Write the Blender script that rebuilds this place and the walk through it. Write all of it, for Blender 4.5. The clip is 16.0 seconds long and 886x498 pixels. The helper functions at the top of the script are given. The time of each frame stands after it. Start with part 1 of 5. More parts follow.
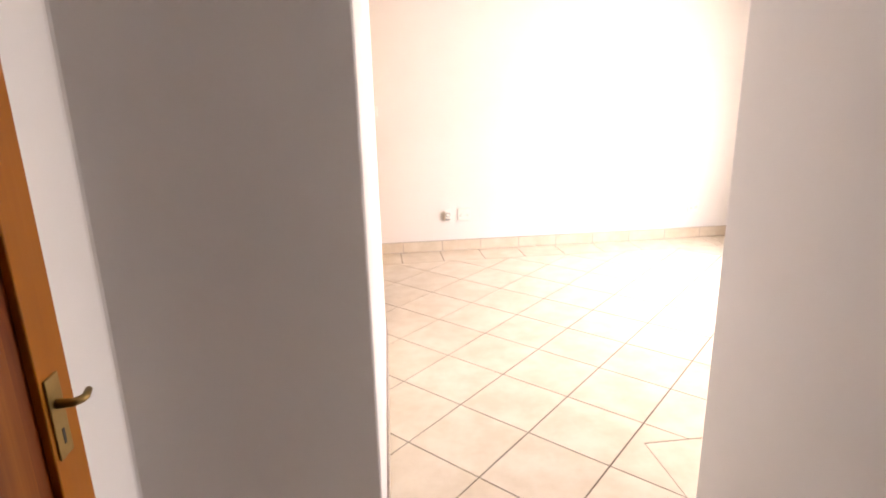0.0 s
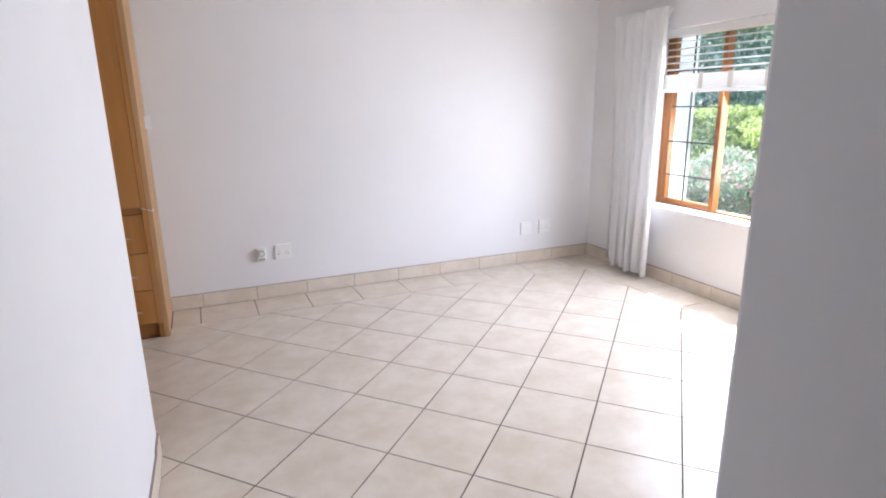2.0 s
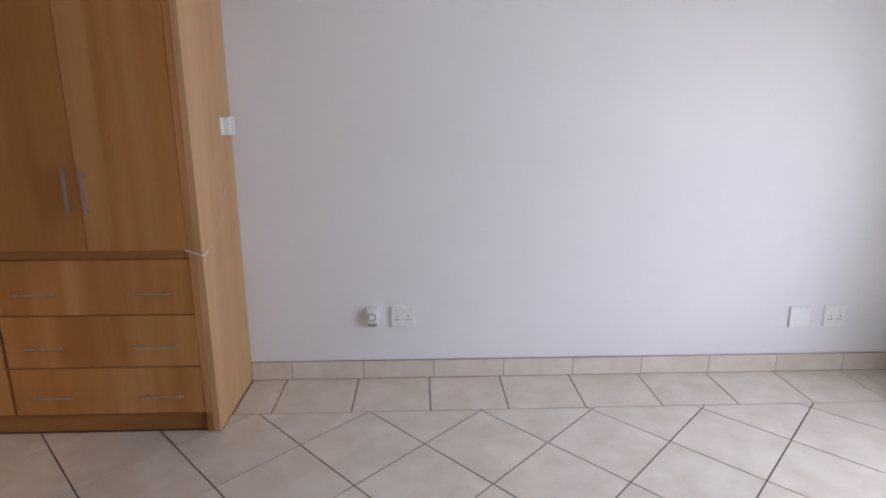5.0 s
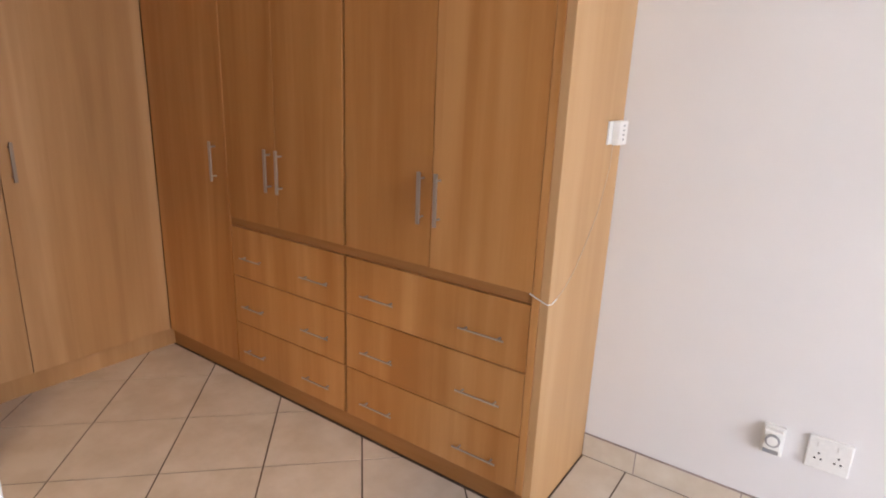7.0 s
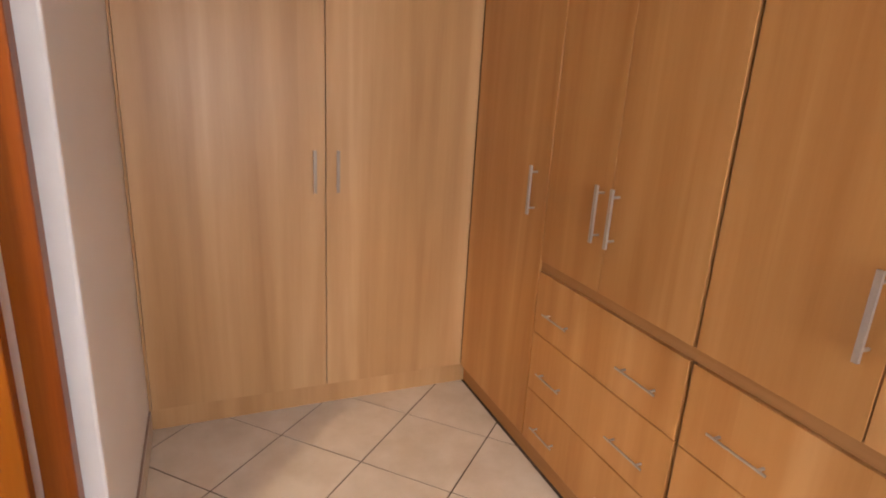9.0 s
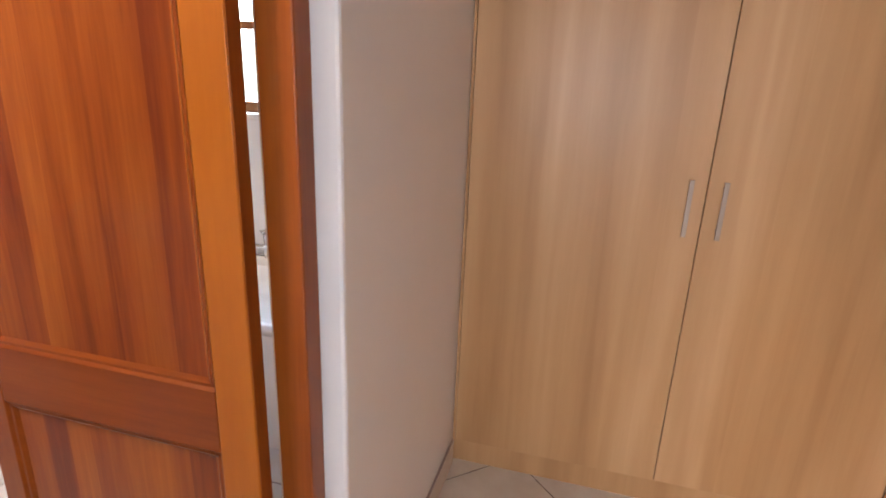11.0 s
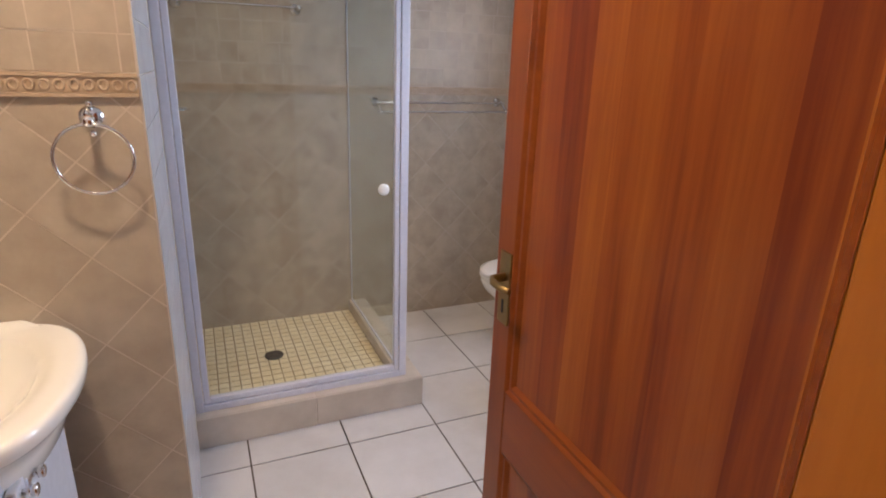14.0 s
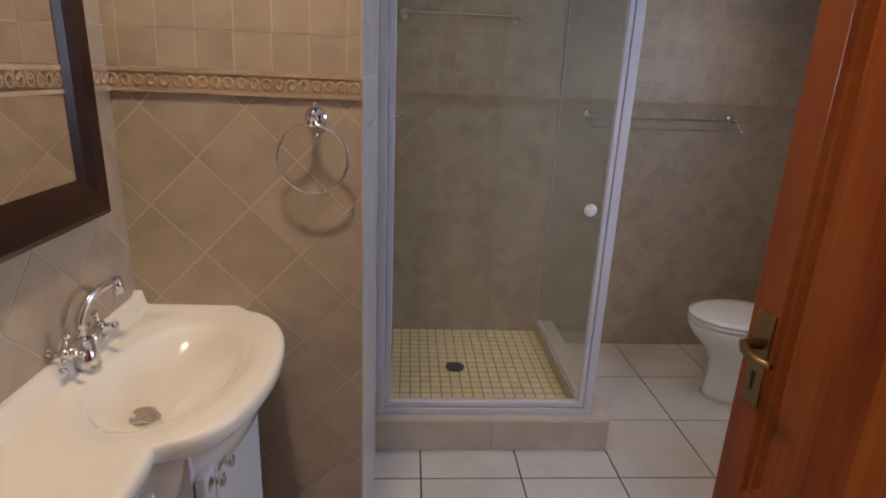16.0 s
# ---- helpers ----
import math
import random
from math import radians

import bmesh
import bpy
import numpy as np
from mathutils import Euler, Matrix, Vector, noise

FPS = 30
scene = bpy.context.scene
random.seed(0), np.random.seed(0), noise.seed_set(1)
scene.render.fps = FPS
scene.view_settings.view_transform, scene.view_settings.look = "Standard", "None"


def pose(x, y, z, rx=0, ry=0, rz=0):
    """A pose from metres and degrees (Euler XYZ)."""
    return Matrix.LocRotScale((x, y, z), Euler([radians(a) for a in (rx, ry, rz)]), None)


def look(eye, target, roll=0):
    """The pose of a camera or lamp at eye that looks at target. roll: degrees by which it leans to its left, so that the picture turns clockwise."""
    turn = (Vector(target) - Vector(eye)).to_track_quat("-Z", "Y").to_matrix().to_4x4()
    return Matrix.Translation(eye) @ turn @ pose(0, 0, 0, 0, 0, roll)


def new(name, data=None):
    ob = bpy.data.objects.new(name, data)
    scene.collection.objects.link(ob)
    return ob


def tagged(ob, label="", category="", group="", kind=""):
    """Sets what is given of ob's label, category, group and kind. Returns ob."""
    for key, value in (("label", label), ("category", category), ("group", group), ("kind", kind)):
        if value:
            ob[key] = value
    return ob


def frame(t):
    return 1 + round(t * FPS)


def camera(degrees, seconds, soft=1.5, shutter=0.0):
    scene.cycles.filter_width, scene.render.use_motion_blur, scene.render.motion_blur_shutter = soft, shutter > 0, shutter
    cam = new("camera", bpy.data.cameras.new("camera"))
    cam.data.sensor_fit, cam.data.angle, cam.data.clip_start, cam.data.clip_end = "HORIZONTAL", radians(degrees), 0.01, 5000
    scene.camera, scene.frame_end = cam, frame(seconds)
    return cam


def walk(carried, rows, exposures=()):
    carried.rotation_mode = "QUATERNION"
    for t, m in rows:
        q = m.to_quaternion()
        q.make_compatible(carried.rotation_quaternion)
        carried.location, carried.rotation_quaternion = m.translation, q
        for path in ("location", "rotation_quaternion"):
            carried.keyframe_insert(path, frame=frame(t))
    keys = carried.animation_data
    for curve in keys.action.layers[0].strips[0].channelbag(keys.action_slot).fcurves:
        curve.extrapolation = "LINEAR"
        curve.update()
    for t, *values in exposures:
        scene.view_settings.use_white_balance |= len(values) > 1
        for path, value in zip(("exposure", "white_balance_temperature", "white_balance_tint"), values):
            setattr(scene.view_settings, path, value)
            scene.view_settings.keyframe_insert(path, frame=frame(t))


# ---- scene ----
cam = camera(75.90, 16.0, soft=1.9)
ROWS = [
    (0, look((-0.005, -5.409, 1.501), (0.217, -3.492, 0.975), -1.40)),
    (0.2, look((-0.016, -5.316, 1.493), (0.327, -3.415, 0.974), -1.20)),
    (0.5, look((0.013, -5.185, 1.497), (0.496, -3.316, 0.975), -1.20)),
    (1, look((0.096, -4.933, 1.463), (0.740, -3.109, 0.955), -1.00)),
    (1.5, look((0.216, -4.682, 1.462), (0.924, -2.882, 0.953), -1.20)),
    (2, look((0.294, -4.427, 1.467), (1.057, -2.647, 0.966), -0.80)),
    (2.5, look((0.412, -4.189, 1.447), (1.204, -2.420, 0.955), -0.70)),
    (3, look((0.506, -3.937, 1.476), (1.306, -2.174, 0.975), -0.30)),
    (3.2, look((0.540, -3.841, 1.470), (1.337, -2.075, 0.975), -0.10)),
    (5.3, look((0.953, -2.732, 1.444), (0.818, -0.796, 0.962), 0.49)),
    (5.5, look((0.952, -2.630, 1.445), (0.667, -0.711, 0.961), 0.95)),
    (6, look((0.922, -2.389, 1.471), (0.261, -0.575, 0.947), 1.60)),
    (6.5, look((0.812, -2.241, 1.467), (-0.076, -0.527, 0.942), 2.16)),
    (7, look((0.686, -2.109, 1.487), (-0.403, -0.523, 0.943), 2.40)),
    (7.5, look((0.554, -1.980, 1.500), (-0.727, -0.549, 0.941), 2.57)),
    (8, look((0.407, -1.853, 1.501), (-1.085, -0.653, 0.922), 3.00)),
    (8.2, look((0.334, -1.827, 1.492), (-1.217, -0.702, 0.921), 3.17)),
    (10.3, look((-0.247, -1.456, 1.500), (-2.156, -1.490, 0.884), 2.20)),
    (10.5, look((-0.309, -1.480, 1.498), (-2.206, -1.639, 0.883), 2.20)),
    (11, look((-0.443, -1.520, 1.491), (-2.277, -2.015, 0.867), 2.30)),
    (11.5, look((-0.519, -1.503, 1.477), (-2.209, -2.373, 0.857), 1.80)),
    (12, look((-0.579, -1.602, 1.493), (-2.140, -2.686, 0.869), 2.00)),
    (12.5, look((-0.624, -1.722, 1.498), (-2.021, -3.009, 0.871), 1.80)),
    (13, look((-0.682, -1.807, 1.488), (-1.871, -3.289, 0.864), 1.90)),
    (13.5, look((-0.704, -1.847, 1.487), (-1.673, -3.482, 0.866), 2.00)),
    (14, look((-0.720, -1.878, 1.483), (-1.481, -3.622, 0.868), 1.90)),
    (14.5, look((-0.732, -1.905, 1.479), (-1.297, -3.724, 0.869), 2.00)),
    (15, look((-0.743, -1.948, 1.475), (-1.130, -3.814, 0.868), 2.10)),
    (15.5, look((-0.738, -1.986, 1.468), (-0.980, -3.879, 0.869), 2.30)),
    (16, look((-0.719, -2.036, 1.460), (-0.850, -3.942, 0.867), 2.50)),
]
EXPOSURES = [
    (0, 3.35, 8000, 26), (0.4, 3.35, 7700, 26), (0.8, 3.15, 7100, 24), (1.2, 2.8, 6600, 22), (1.6, 2.5, 6300, 20), (2.5, 2.13, 6000, 19),
    (3.2, 1.97, 5900, 18), (5.3, 1.85, 6000, 20), (6.5, 2.45, 6400, 20), (8.2, 3.1, 6700, 18), (10.3, 3.3, 6200, 18), (11.2, 3.3, 6000, 16),
    (12.0, 3.45, 5800, 17), (12.5, 3.3, 5750, 17), (13.2, 2.85, 5750, 18), (14.0, 2.58, 5750, 18), (15.0, 2.2, 5800, 18), (16.0, 1.8, 5850, 18)]
walk(cam, ROWS, EXPOSURES)

# ---------------------------------------------------------------- light
SUN_TRAVEL = Vector((-0.50, -0.30, -1.0)).normalized()
world = bpy.data.worlds.new("world")
scene.world = world
world.use_nodes = True
wn = world.node_tree.nodes
sky = wn.new("ShaderNodeTexSky")
sky.sky_type = "NISHITA"
sky.sun_disc = False
sky.sun_elevation = math.asin(-SUN_TRAVEL.z)
sky.sun_rotation = math.atan2(-SUN_TRAVEL.x, -SUN_TRAVEL.y)
world.node_tree.links.new(sky.outputs[0], wn["Background"].inputs[0])
wn["Background"].inputs[1].default_value = 0.15

sun = new("sun", bpy.data.lights.new("sun", "SUN"))
sun.data.energy = 5.0
sun.data.angle = radians(0.5)
sun.data.color = (1.0, 0.95, 0.88)
sun.matrix_basis = look((0, 0, 8), Vector((0, 0, 8)) + SUN_TRAVEL)


def area(name, eye, target, w, h, power, color):
    ob = new(name, bpy.data.lights.new(name, "AREA"))
    ob.data.shape, ob.data.size, ob.data.size_y = "RECTANGLE", w, h
    ob.data.energy, ob.data.color = power, color
    ob.matrix_basis = look(eye, target)
    return ob


# skylight in the openings of the bedroom window and of the bathroom window
area("window_skylight", (4.02, -2.0, 1.3), (3.02, -2.0, 0.62), 2.2, 1.3, 23, (0.86, 0.93, 1.0))
area("bath_window_skylight", (-2.97, -3.18, 1.6), (-1.5, -3.3, 1.2), 0.8, 0.7, 6.0, (0.80, 0.90, 1.0))
# recessed ceiling spots of the bathroom: over the basin, the shower and the toilet
SPOTS = ((-0.50, -2.72, 17.0, 132), (-1.02, -4.42, 4.6, 82), (-2.10, -4.46, 4.6, 82))
for sx, sy, power, cone in SPOTS:
    spot = new("ceiling_spot_light", bpy.data.lights.new("ceiling_spot_light", "SPOT"))
    spot.data.energy, spot.data.color, spot.data.shadow_soft_size = power, (1.0, 0.74, 0.45), 0.07
    spot.data.spot_size, spot.data.spot_blend = radians(cone), 0.6
    spot.matrix_basis = look((sx, sy, 2.60), (sx, sy + 0.001, 0.0))

# ---------------------------------------------------------------- materials


def mat(name):
    m = bpy.data.materials.new(name)
    m.use_nodes = True
    nt = m.node_tree
    return m, nt.nodes, nt.links, nt.nodes["Principled BSDF"]


def node(nodes, kind, **vals):
    n = nodes.new(kind)
    for k, v in vals.items():
        n.inputs[k].default_value = v
    return n


def coords(nodes, links, scale, rand=True):
    tc = nodes.new("ShaderNodeTexCoord")
    mp = nodes.new("ShaderNodeMapping")
    mp.inputs["Scale"].default_value = scale
    links.new(tc.outputs["Object"], mp.inputs["Vector"])
    if rand:
        oi = nodes.new("ShaderNodeObjectInfo")
        mul = nodes.new("ShaderNodeMath")
        mul.operation = "MULTIPLY"
        mul.inputs[1].default_value = 37.0
        links.new(oi.outputs["Random"], mul.inputs[0])
        links.new(mul.outputs[0], mp.inputs["Location"])
    return mp.outputs["Vector"]


def ramp(nodes, links, fac, stops):
    r = nodes.new("ShaderNodeValToRGB")
    while len(r.color_ramp.elements) < len(stops):
        r.color_ramp.elements.new(0.5)
    for e, (p, c) in zip(r.color_ramp.elements, stops):
        e.position, e.color = p, (*c, 1)
    links.new(fac, r.inputs[0])
    return r.outputs[0]


def bump(nodes, links, bsdf, height, strength, dist):
    b = node(nodes, "ShaderNodeBump", Strength=strength, Distance=dist)
    links.new(height, b.inputs["Height"])
    links.new(b.outputs[0], bsdf.inputs["Normal"])


def mottled(name, a, b, scale, rough, fine=120.0, fine_bump=0.05, contrast=(0.35, 0.65), rand=True, spec=0.5, dist=0.002):
    """Two tones in soft clouds, with a fine relief."""
    m, n, l, p = mat(name)
    v = coords(n, l, (1, 1, 1), rand)
    big = node(n, "ShaderNodeTexNoise", Scale=scale, Detail=5.0, Roughness=0.6)
    l.new(v, big.inputs["Vector"])
    l.new(ramp(n, l, big.outputs["Fac"], [(contrast[0], a), (contrast[1], b)]), p.inputs["Base Color"])
    small = node(n, "ShaderNodeTexNoise", Scale=fine, Detail=3.0)
    l.new(v, small.inputs["Vector"])
    bump(n, l, p, small.outputs["Fac"], fine_bump, dist)
    p.inputs["Roughness"].default_value = rough
    p.inputs["Specular IOR Level"].default_value = spec
    return m


def grained(name, stops, scale, rough, stave=0.0, coat=0.0, bump_s=0.08, uneven=0.26, detail=6.0, fine_part=0.30):
    """Wood with the grain along the stretched axis."""
    m, n, l, p = mat(name)
    v = coords(n, l, scale)
    big = node(n, "ShaderNodeTexNoise", Scale=1.0, Detail=detail, Roughness=0.62, Distortion=0.6)
    l.new(v, big.inputs["Vector"])
    v2 = coords(n, l, tuple(s * 7 for s in scale))
    fine = node(n, "ShaderNodeTexNoise", Scale=1.0, Detail=3.0, Roughness=0.7)
    l.new(v2, fine.inputs["Vector"])
    mix = n.new("ShaderNodeMath")
    mix.operation = "MULTIPLY_ADD"
    mix.inputs[1].default_value = fine_part
    l.new(fine.outputs["Fac"], mix.inputs[0])
    sc = n.new("ShaderNodeMath")
    sc.operation = "MULTIPLY"
    sc.inputs[1].default_value = 1.0 - fine_part
    l.new(big.outputs["Fac"], sc.inputs[0])
    if stave:
        # strips side by side, each with its own tone
        tc = n.new("ShaderNodeTexCoord")
        sep = n.new("ShaderNodeSeparateXYZ")
        l.new(tc.outputs["Object"], sep.inputs[0])
        across = n.new("ShaderNodeMath")
        l.new(sep.outputs["X"], across.inputs[0])
        l.new(sep.outputs["Y"], across.inputs[1])
        strip = n.new("ShaderNodeMath")
        strip.operation, strip.inputs[1].default_value = "SNAP", stave
        l.new(across.outputs[0], strip.inputs[0])
        wn_ = n.new("ShaderNodeTexWhiteNoise")
        wn_.noise_dimensions = "1D"
        l.new(strip.outputs[0], wn_.inputs["W"])
        tone = n.new("ShaderNodeMath")
        tone.operation, tone.inputs[1].default_value, tone.inputs[2].default_value = "MULTIPLY_ADD", uneven, -uneven / 2
        l.new(wn_.outputs["Value"], tone.inputs[0])
        shift = n.new("ShaderNodeMath")
        l.new(sc.outputs[0], shift.inputs[0])
        l.new(tone.outputs[0], shift.inputs[1])
        sc = shift
    l.new(sc.outputs[0], mix.inputs[2])
    l.new(ramp(n, l, mix.outputs[0], stops), p.inputs["Base Color"])
    bump(n, l, p, fine.outputs["Fac"], bump_s, 0.001)
    p.inputs["Roughness"].default_value = rough
    p.inputs["Coat Weight"].default_value = coat
    p.inputs["Coat Roughness"].default_value = 0.15
    p.inputs["Specular IOR Level"].default_value = 0.25
    return m


def plain(name, c, rough, metal=0.0, fine=60.0, fine_bump=0.02, **more):
    m, n, l, p = mat(name)
    v = coords(n, l, (1, 1, 1), False)
    small = node(n, "ShaderNodeTexNoise", Scale=fine, Detail=3.0)
    l.new(v, small.inputs["Vector"])
    dark = tuple(x * 0.93 for x in c)
    l.new(ramp(n, l, small.outputs["Fac"], [(0.3, dark), (0.7, c)]), p.inputs["Base Color"])
    bump(n, l, p, small.outputs["Fac"], fine_bump, 0.001)
    p.inputs["Roughness"].default_value = rough
    p.inputs["Metallic"].default_value = metal
    for k, val in more.items():
        p.inputs[k.replace("_", " ")].default_value = val
    return m


PAINT = mottled("wall_paint", (0.79, 0.78, 0.78), (0.83, 0.82, 0.82), 1.3, 0.6, 90, 0.08, (0.3, 0.7), False, 0.3)
CEIL = mottled("ceiling_paint", (0.78, 0.77, 0.75), (0.82, 0.81, 0.79), 1.5, 0.8, 60, 0.05, (0.3, 0.7), False, 0.2)
TILE = mottled("cream_floor_tile", (0.66, 0.57, 0.46), (0.75, 0.67, 0.57), 6.0, 0.25, 160, 0.03)
BTILE = mottled("pale_bath_floor_tile", (0.57, 0.545, 0.53), (0.64, 0.62, 0.61), 5.0, 0.25, 160, 0.03)
GROUT = mottled("grey_brown_grout", (0.055, 0.036, 0.024), (0.12, 0.082, 0.055), 3.0, 0.9, 200, 0.3, (0.3, 0.7), False)
KTILE = mottled("beige_kerb_tile", (0.50, 0.43, 0.35), (0.60, 0.53, 0.45), 6.0, 0.3, 160, 0.03)
SGROUT = mottled("mauve_skirting_grout", (0.27, 0.21, 0.19), (0.36, 0.29, 0.27), 4.0, 0.9, 200, 0.2, (0.3, 0.7), False)
WTILE = mottled("beige_stone_wall_tile", (0.39, 0.315, 0.23), (0.50, 0.42, 0.315), 8.0, 0.38, 120, 0.12)
WGROUT = mottled("pale_wall_grout", (0.56, 0.48, 0.39), (0.66, 0.58, 0.48), 5.0, 0.9, 200, 0.2, (0.3, 0.7), False)
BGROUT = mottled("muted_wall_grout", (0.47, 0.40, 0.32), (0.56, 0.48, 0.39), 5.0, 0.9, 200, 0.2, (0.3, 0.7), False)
BAND = mottled("moulded_border_tile", (0.42, 0.31, 0.20), (0.54, 0.42, 0.29), 14.0, 0.35, 120, 0.1)
MOSAIC = mottled("cream_mosaic", (0.74, 0.62, 0.38), (0.83, 0.73, 0.50), 9.0, 0.3, 160, 0.03)
MGROUT = mottled("brown_mosaic_grout", (0.20, 0.14, 0.07), (0.30, 0.21, 0.11), 3.0, 0.9, 200, 0.3, (0.3, 0.7), False)
OAK = grained("oak_melamine", [(0.34, (0.42, 0.180, 0.052)), (0.5, (0.51, 0.240, 0.078)), (0.66, (0.60, 0.310, 0.118))], (5, 5, 0.35), 0.34, 0.043, uneven=0.05, detail=2.5, fine_part=0.16)
# corner wardrobe: same melamine, with the window's pale sheen mixed into the colour
OAK_B = grained("oak_melamine_window_washed", [(0.34, (0.3922, 0.2014, 0.0827)), (0.5, (0.4770, 0.2629, 0.1145)), (0.66, (0.5618, 0.3286, 0.1569))], (5, 5, 0.35), 0.34, 0.043, uneven=0.05, detail=2.5, fine_part=0.16)
OAK_H = grained("oak_melamine_edge", [(0.25, (0.30, 0.13, 0.04)), (0.5, (0.36, 0.165, 0.055)), (0.75, (0.42, 0.205, 0.08))], (0.9, 14, 14), 0.45)
# carcass oak darkened: the shade inside the door gaps is in its colour
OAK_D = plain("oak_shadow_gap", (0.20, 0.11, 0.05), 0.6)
# same oak, paled: the window light on the end panel is in the colour
OAK_L = grained("window_lit_oak_end_panel", [(0.25, (0.47, 0.27, 0.12)), (0.5, (0.54, 0.325, 0.155)), (0.75, (0.60, 0.385, 0.20))], (6, 6, 0.4), 0.45, detail=2.5, fine_part=0.18)
MERANTI = grained("varnished_red_wood", [(0.25, (0.1179, 0.0220, 0.0029)), (0.42, (0.1863, 0.0389, 0.0041)), (0.55, (0.2361, 0.0590, 0.0052)), (0.75, (0.2981, 0.0849, 0.0081))], (9, 9, 0.45), 0.32, coat=0.06)
MERANTI_P = grained("varnished_strip_panel", [(0.34, (0.1481, 0.0239, 0.0033)), (0.44, (0.2255, 0.0482, 0.0046)), (0.54, (0.2818, 0.0726, 0.0066)), (0.66, (0.3664, 0.1078, 0.0099))], (8, 8, 0.4), 0.32, 0.062, 0.06)
MERANTI_J = grained("varnished_door_jamb", [(0.25, (0.1794, 0.0361, 0.0042)), (0.45, (0.2692, 0.0662, 0.0069)), (0.7, (0.3588, 0.1023, 0.0112))], (10, 10, 0.5), 0.32, coat=0.06)
MERANTI_H = grained("varnished_red_wood_rail", [(0.2, (0.1431, 0.0273, 0.0031)), (0.5, (0.2211, 0.0503, 0.0046)), (0.8, (0.2862, 0.0759, 0.0070))], (13, 0.7, 13), 0.32, coat=0.06)
MERANTI_L = grained("varnished_golden_stile", [(0.2, (0.3344, 0.0954, 0.0071)), (0.5, (0.4180, 0.1318, 0.0098)), (0.8, (0.4737, 0.1683, 0.0162))], (10, 10, 0.7), 0.30, coat=0.06)
WINWOOD = grained("window_timber", [(0.2, (0.17, 0.055, 0.014)), (0.5, (0.27, 0.10, 0.026)), (0.8, (0.36, 0.15, 0.045))], (16, 16, 1.0), 0.4, coat=0.2)
DARKWOOD = grained("dark_mahogany", [(0.2, (0.010, 0.004, 0.003)), (0.5, (0.024, 0.008, 0.006)), (0.8, (0.042, 0.015, 0.011))], (20, 2, 20), 0.30, coat=0.3)
BRASS = plain("worn_brass", (0.33, 0.22, 0.085), 0.40, 1.0, 80, 0.15)
CHROME = plain("chrome", (0.80, 0.80, 0.82), 0.10, 1.0, 30, 0.01)
STEEL = plain("brushed_steel", (0.56, 0.51, 0.46), 0.42, 0.75, 200, 0.06)
ALU = plain("white_aluminium", (0.66, 0.66, 0.74), 0.35, 0.0, 60, 0.02)
WHITE = plain("white_plastic", (0.88, 0.88, 0.86), 0.3)
GREY = plain("grey_plastic", (0.35, 0.35, 0.36), 0.45)
BLACK = plain("black_slot", (0.03, 0.03, 0.03), 0.6)
PORC = plain("white_porcelain", (0.83, 0.82, 0.80), 0.10, 0.0, 3, 0.0, Coat_Weight=0.5)
MARBLE = plain("cream_cast_basin", (0.88, 0.845, 0.75), 0.14, 0.0, 3, 0.0, Coat_Weight=0.4)
CAB = plain("white_painted_cabinet", (0.76, 0.77, 0.80), 0.35)
BLIND = plain("cream_blind", (0.80, 0.79, 0.75), 0.5)
TAPE = plain("blind_tape", (0.50, 0.46, 0.38), 0.8)
CABLE = plain("cream_cable", (0.62, 0.50, 0.36), 0.5)
DRAIN = plain("drain_steel", (0.16, 0.15, 0.14), 0.35, 0.8)
# darker copy of the handle steel, shade painted in, for east-facing handles
STEEL_SHADED = plain("shaded_steel", (0.32, 0.24, 0.18), 0.45, 0.4)
IRON = plain("black_iron", (0.02, 0.02, 0.022), 0.45, 0.3)


def curtain_cloth():
    m, n, l, p = mat("white_curtain_cloth")
    v = coords(n, l, (300, 300, 300), False)
    w = node(n, "ShaderNodeTexNoise", Scale=1.0, Detail=2.0)
    l.new(v, w.inputs["Vector"])
    l.new(ramp(n, l, w.outputs["Fac"], [(0.3, (0.92, 0.915, 0.91)), (0.7, (0.96, 0.955, 0.95))]), p.inputs["Base Color"])
    p.inputs["Roughness"].default_value = 0.9
    p.inputs["Sheen Weight"].default_value = 0.2
    tr = node(n, "ShaderNodeBsdfTranslucent", Color=(0.85, 0.84, 0.82, 1))
    mx = node(n, "ShaderNodeMixShader", Fac=0.26)
    l.new(p.outputs[0], mx.inputs[1])
    l.new(tr.outputs[0], mx.inputs[2])
    l.new(mx.outputs[0], n["Material Output"].inputs[0])
    bump(n, l, p, w.outputs["Fac"], 0.1, 0.001)
    return m


def glass(name, tint=(0.95, 0.98, 0.97)):
    """Thin clear pane: straight-through light with a mirror gloss by Fresnel."""
    m, n, l, p = mat(name)
    tr = node(n, "ShaderNodeBsdfTransparent", Color=(*tint, 1))
    gl = node(n, "ShaderNodeBsdfGlossy", Roughness=0.02)
    lw = node(n, "ShaderNodeLayerWeight", Blend=0.5)
    pw = n.new("ShaderNodeMath")
    pw.operation, pw.inputs[1].default_value = "POWER", 5.0
    l.new(lw.outputs["Facing"], pw.inputs[0])
    fr = n.new("ShaderNodeMath")
    fr.operation, fr.inputs[1].default_value, fr.inputs[2].default_value = "MULTIPLY_ADD", 0.6, 0.03
    l.new(pw.outputs[0], fr.inputs[0])
    mx = n.new("ShaderNodeMixShader")
    l.new(fr.outputs[0], mx.inputs[0])
    l.new(tr.outputs[0], mx.inputs[1])
    l.new(gl.outputs[0], mx.inputs[2])
    l.new(mx.outputs[0], n["Material Output"].inputs[0])
    n.remove(p)
    return m


